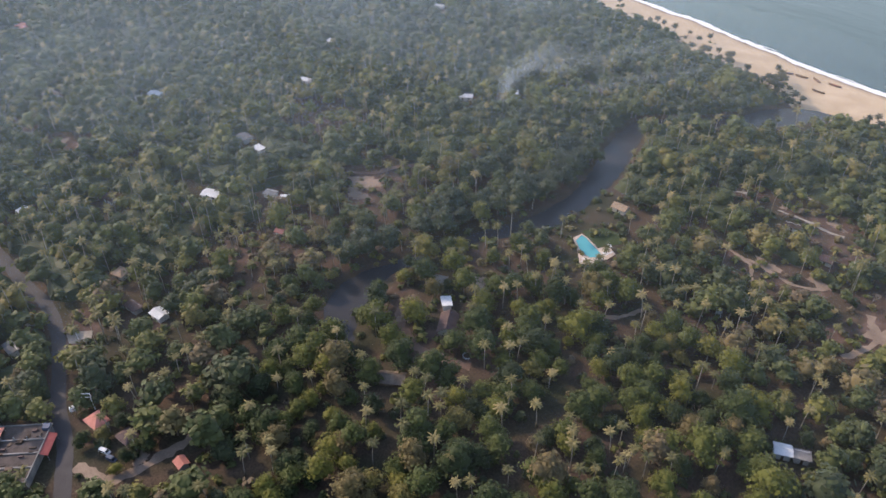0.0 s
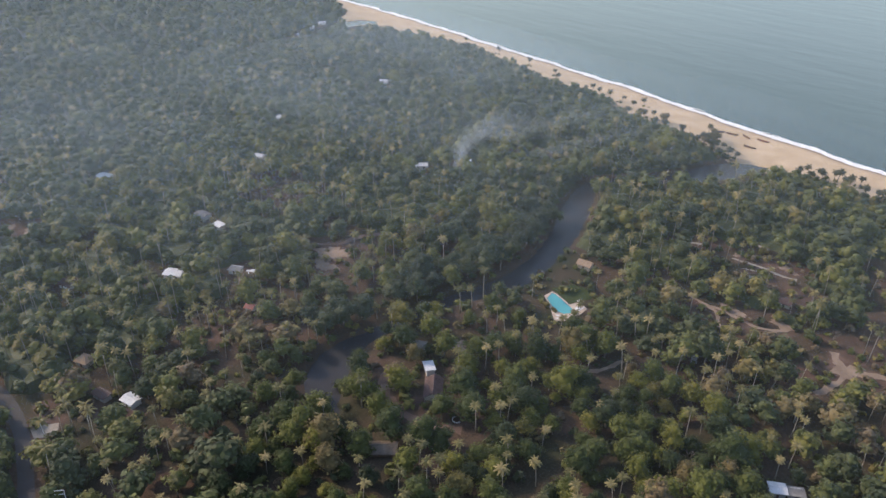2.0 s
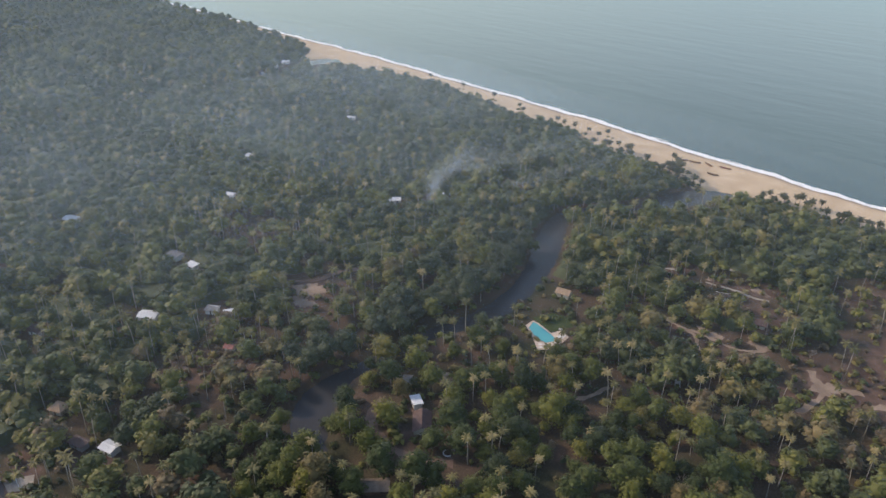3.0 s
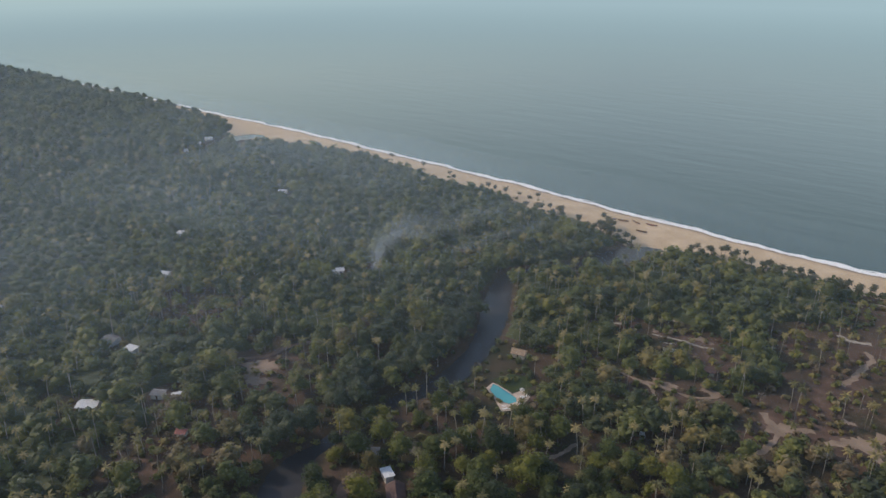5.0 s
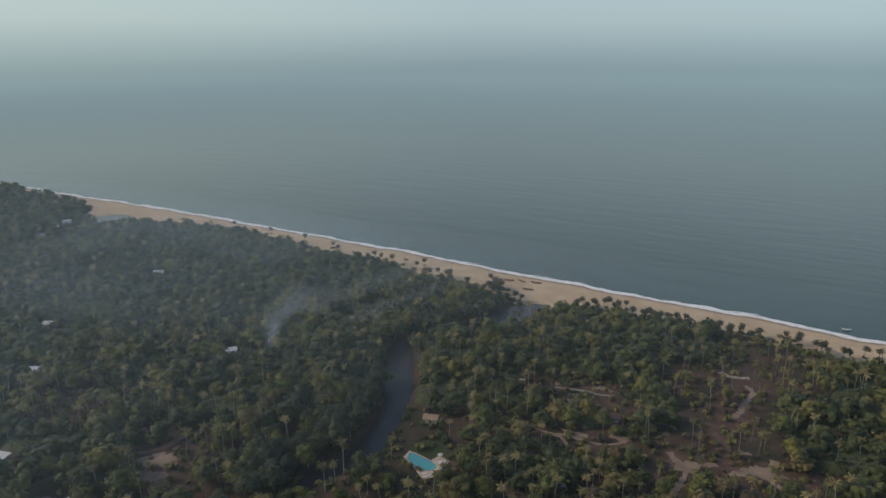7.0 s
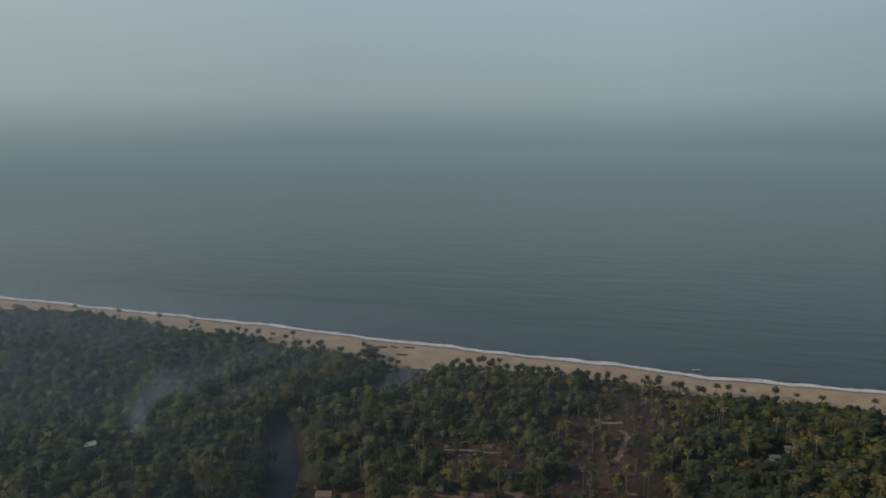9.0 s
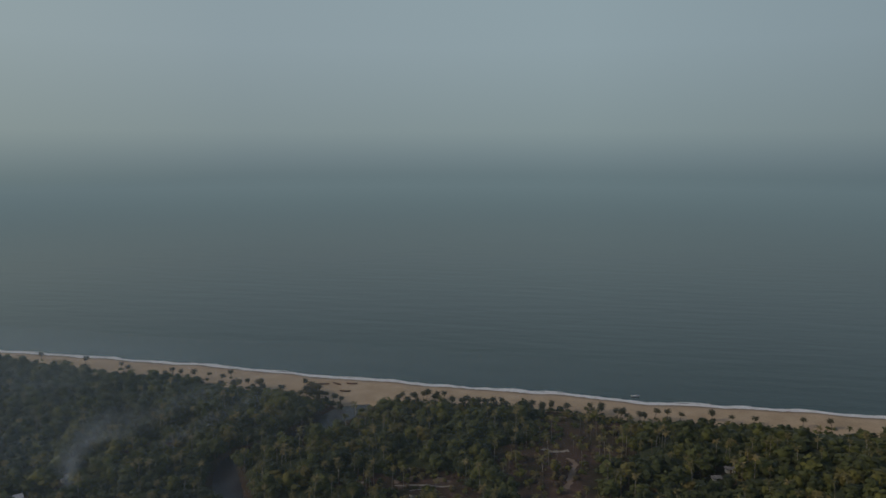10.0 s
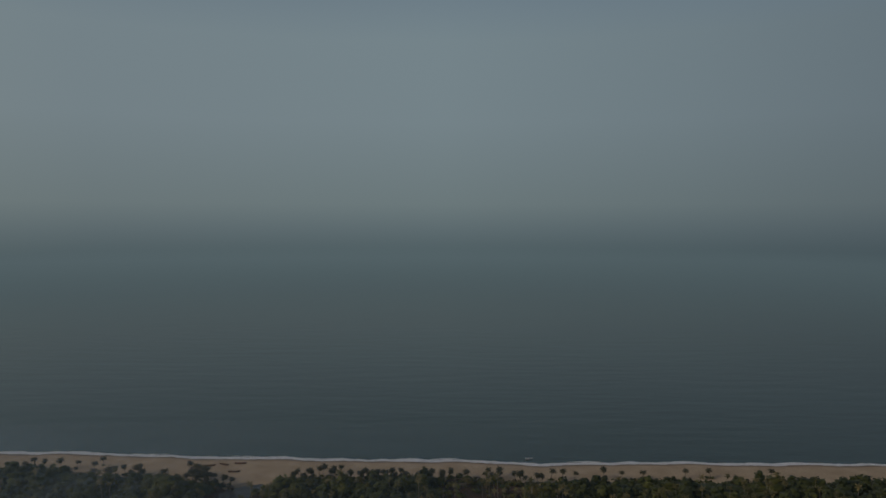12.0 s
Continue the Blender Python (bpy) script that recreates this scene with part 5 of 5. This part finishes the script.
# eastern bank cleared of trees but for palms, so the camera sees the creek
over = TREES[:, 0] - np.interp(TREES[:, 1], [q[1] for q in CREEK[8:16]], [q[0] + q[2] for q in CREEK[8:16]])
TREES = TREES[~((TREES[:, 1] > 254) & (TREES[:, 1] < 340) & (over > -1) & (over < 6 + 3 * np.sin(TREES[:, 0] * 1.7)))]
single(BANK, near_shapes, "broadleaf_tree", (M_BARK, M_LEAF_BANK_SHADE), ["tall broadleaf tree on the creek bank, leaves coloured dark green as in shade"], "tree", "trees on the creek bank", 1.3, 1.95)
single(TREES[:NEAR], near_shapes, "broadleaf_tree", (M_BARK, M_LEAF_ONE), ["spreading green broadleaf tree standing among coconut palms"], "tree", "broadleaf trees", .7, 1.95)
single(PALMS[:NEAR], near_palms, "coconut_palm", (M_PALM_BARK, M_PALM_ONE), ["slim coconut palm with yellow-green arching fronds"], "palm tree", "coconut palms", .82, 1.22)
single(np.array([(-110.5, 53.8), (-110.2, 60.2), (-96.0, 65.0), (-97.0, 73.0), (-112, 67.5), (-98.6, 69.0), (-93.5, 61.0)], float), near_shapes, "broadleaf_tree", (M_BARK, M_LEAF_ONE),
       ["small green shade tree in a roadside yard"], "tree", "yard trees", .6, .95)
mid_t, mid_p = TREES[NEAR:], PALMS[NEAR:]
dist = np.hypot(mid_t[:, 0] + 50, mid_t[:, 1] - 185)
tagged(spread(mid_t[dist < 180], mid_shapes, "woodland", [M_BARK, M_LEAF], lambda k: .7 + 1.5 * rng.beta(1.6, 2.2, k), lambda k: rng.uniform(.66, 1.05, k), tree_tint),
       "dense green broadleaf woodland on both sides of the creek", "woodland", kind="stuff")
west = mid_t[dist >= 340]
west = west[rng.random(len(west)) < .84]
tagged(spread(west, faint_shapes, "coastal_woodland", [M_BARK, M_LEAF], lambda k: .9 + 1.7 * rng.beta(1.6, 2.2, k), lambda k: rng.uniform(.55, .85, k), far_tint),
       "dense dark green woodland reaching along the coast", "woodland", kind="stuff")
# leaf tint lowered here too, by distance
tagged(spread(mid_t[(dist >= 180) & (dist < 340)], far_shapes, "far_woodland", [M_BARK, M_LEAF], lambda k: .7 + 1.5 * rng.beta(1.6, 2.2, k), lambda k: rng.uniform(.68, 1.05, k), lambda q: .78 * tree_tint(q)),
       "dense blue-green woodland behind the beach", "woodland", kind="stuff")
pd = np.hypot(mid_p[:, 0] + 50, mid_p[:, 1] - 185)
tagged(spread(mid_p[pd >= 210], far_palms, "far_palm_grove", [M_PALM_BARK, M_PALM], lambda k: rng.uniform(.82, 1.2, k), lambda k: rng.uniform(.88, 1.12, k), palm_tint),
       "far coconut palms standing above the woodland", "palm grove", kind="stuff")
tagged(spread(mid_p[pd < 210], mid_palms, "palm_grove", [M_PALM_BARK, M_PALM], lambda k: rng.uniform(.82, 1.2, k), lambda k: rng.uniform(.88, 1.12, k), palm_tint),
       "coconut palms standing above the woodland", "palm grove", kind="stuff")
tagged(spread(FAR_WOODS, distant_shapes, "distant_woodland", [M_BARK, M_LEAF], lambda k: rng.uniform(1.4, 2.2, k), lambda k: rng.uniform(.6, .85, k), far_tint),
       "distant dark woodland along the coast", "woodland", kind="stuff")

# lower storey of the denser woods, added as a sheet to lift dark gaps
def storey(name, xs, ys, high, label):
    def top(x, y):
        open_ground = free(x, y, 2.0) & free(x + 4, y, 2.0) & free(x - 4, y, 2.0) & (y < green(x) - 9)
        rough = np.array([noise.noise(Vector((a / 6.0, b0 / 6.0, 4))) + .6 * noise.noise(Vector((a / 2.3, b0 / 2.3, 8))) for a, b0 in zip(x, y)])
        thin = thin_share(x, y)
        return height(x, y) + np.where(open_ground & (thin < .05) & (np.hypot(x + 50, y - 185) > 165), high + 2.3 * rough + rng.uniform(-.8, .8, x.shape), -1.5)
    o = sheet(name, xs, ys, top, M_LEAF)
    a = o.data.attributes.new("tint", "FLOAT", "POINT")
    a.data.foreach_set("value", rng.uniform(.0, .3, len(o.data.vertices)).astype(np.float32))
    o.data.shade_flat()
    return tagged(o, label, "undergrowth", kind="stuff")


storey("understorey", np.arange(-720, 252, 3.6), np.arange(20, 546, 3.6), 3.9, "green lower-storey sheet added to fill dark gaps between the tree crowns")
storey("far_understorey", np.arange(-1600, -720, 9.0), np.arange(80, 566, 7.0), 3.0, "dark lower-storey sheet added to fill gaps in the distant woods")

# undergrowth
x, y = scatter(-330, 190, -60, 520, 5.5)
keep = wooded(x, y) & (y < green(x) + 2) & (beyond(x, y, ROAD_D[::2]) > 4.5) & (beyond(x, y, CREEK_D[::2]) > .5) & (rng.random(len(x)) < .5 + .9 * bare(x, y))
for cx, cy, r in HOUSE_SPOTS + [(-106, 281, 9), (-97, 280, 9)]:
    keep &= np.hypot(x - cx, y - cy) > r * .8
keep &= beyond(x, y, TRACK_SPOTS) > 1.0
keep &= (np.hypot(x + 50, y - 185) < 175) | (bare(x, y) > .1) | (thin_share(x, y) > 0) | (y > green(x) - 14)
soft = bare(x, y) > .7
keep &= ~(soft & (rng.random(len(x)) < .85)) & ~((x > -100) & (thin_share(x, y) > .3) & (rng.random(len(x)) < .35))
x, y = x[keep], y[keep]
tagged(spread(np.stack([x, y], 1), [shrub(140 + s, 8, .55) for s in range(5)], "undergrowth", [M_BARK, M_LEAF], lambda k: rng.uniform(1.0, 2.6, k), lambda k: rng.uniform(.7, 1.1, k),
              lambda q: np.clip(rng.normal(.45, .3, len(q)) + .25 * bare(q[:, 0], q[:, 1]) + .25 * thin_share(q[:, 0], q[:, 1]), 0, 1), low=True), "low green and dry brown shrubs under the trees", "shrubs", kind="stuff")

# salt scrub along the edge of the beach and at the foot of its palms
BEACH = [(-349, 536), (-316, 533), (-308, 535), (-299, 535), (-287, 533), (-278, 538), (-260, 529), (-260, 544), (-244, 516), (-248, 520), (-234, 522), (-227, 522), (-224, 526), (-214, 510), (-205, 515), (-200, 512), (-190, 508),
         (-190, 530), (-178, 521), (-180, 517), (-175, 518), (-178, 513), (-164, 507), (-155, 500), (-150, 502), (-365, 548), (-402, 551), (-452, 558), (-505, 560), (-104, 514), (-91, 523), (-88, 521), (-94, 512), (-80, 521), (-75, 523),
         (-66, 510), (-60, 516), (-58, 519), (-52, 512), (-44, 517), (-38, 518), (-35, 515), (-31, 516), (-27, 511), (-16, 511), (-12, 515), (-8, 517), (-2, 513), (5, 520), (18, 519), (34, 521), (40, 522), (53, 512), (56, 510), (68, 506),
         (71, 505), (79, 515), (87, 514), (96, 514), (118, 518), (131, 516), (146, 517), (178, 519), (196, 518), (240, 518)]
BEACH = np.array(BEACH, float)
second = BEACH[(BEACH[:, 0] > -255) & (BEACH[:, 0] < 60)]
BEACH = np.concatenate([BEACH, second + np.stack([rng.normal(0, 3.0, len(second)), rng.uniform(-9, -4, len(second))], 1)])
BEACH = BEACH[beyond(BEACH[:, 0], BEACH[:, 1], CREEK_D) > 1.0]
x, y = scatter(-640, 330, 480, 560, 3.6)
deep = green(x) - y
keep = (deep < 13) & (deep > -1.5 + 1.5 * np.sin(x / 6.0)) & (beyond(x, y, CREEK_D) > 1.5) & (beyond(x, y, INLET_D) > 1.5) & (rng.random(len(x)) < .8)
foot = np.concatenate([BEACH + rng.normal(0, 1.6, BEACH.shape) for _ in range(2)])
tagged(spread(np.concatenate([np.stack([x[keep], y[keep]], 1), foot]), [shrub(150 + q, 9, .6) for q in range(5)], "beach_scrub", [M_BARK, M_LEAF], lambda k: rng.uniform(.6, 1.7, k), lambda k: rng.uniform(.8, 1.2, k),
              lambda q: np.clip(rng.normal(.28, .2, len(q)), 0, 1), low=True), "dense dark scrub along the upper edge of the beach", "shrubs", kind="stuff")

# leafless trees
bare_shapes = [bare_tree(160 + s) for s in range(3)]
single(np.array([(-1, 236), (2, 232), (-6, 240), (-8, 352), (30, 372), (4, 396), (-270, 262), (-250, 250), (-175, 158)], float), bare_shapes, "bare_tree", (M_BARK, M_TWIG),
       ["leafless grey-brown tree with fine bare twigs"], "tree", "leafless trees", .9, 1.2)

# palms on the beach, fronds coloured dark for a backlit look against the sand
single(BEACH, [palm(120 + s, 26, 4, 5, 2.7, 6.8, .36) for s in range(4)], "beach_palm", (M_BARK, M_PALM_BACKLIT), ["short coconut palm on beach sand, fronds coloured dark as if backlit"], "palm tree", "palms along the beach", 1.0, 1.4)
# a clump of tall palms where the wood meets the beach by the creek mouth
single(np.array([(-174, 500), (-170, 505), (-166, 501), (-162, 499), (-168, 497), (-178, 505)], float), [palm(126 + s, 28, 4, 5, 1.9, 7.2, .24) for s in range(3)], "beach_palm", (M_BARK, M_PALM_BACKLIT),
       ["tall coconut palm in a clump at the beach corner, fronds coloured dark as if backlit"], "palm tree", "palms at the creek mouth", 1.8, 2.3)
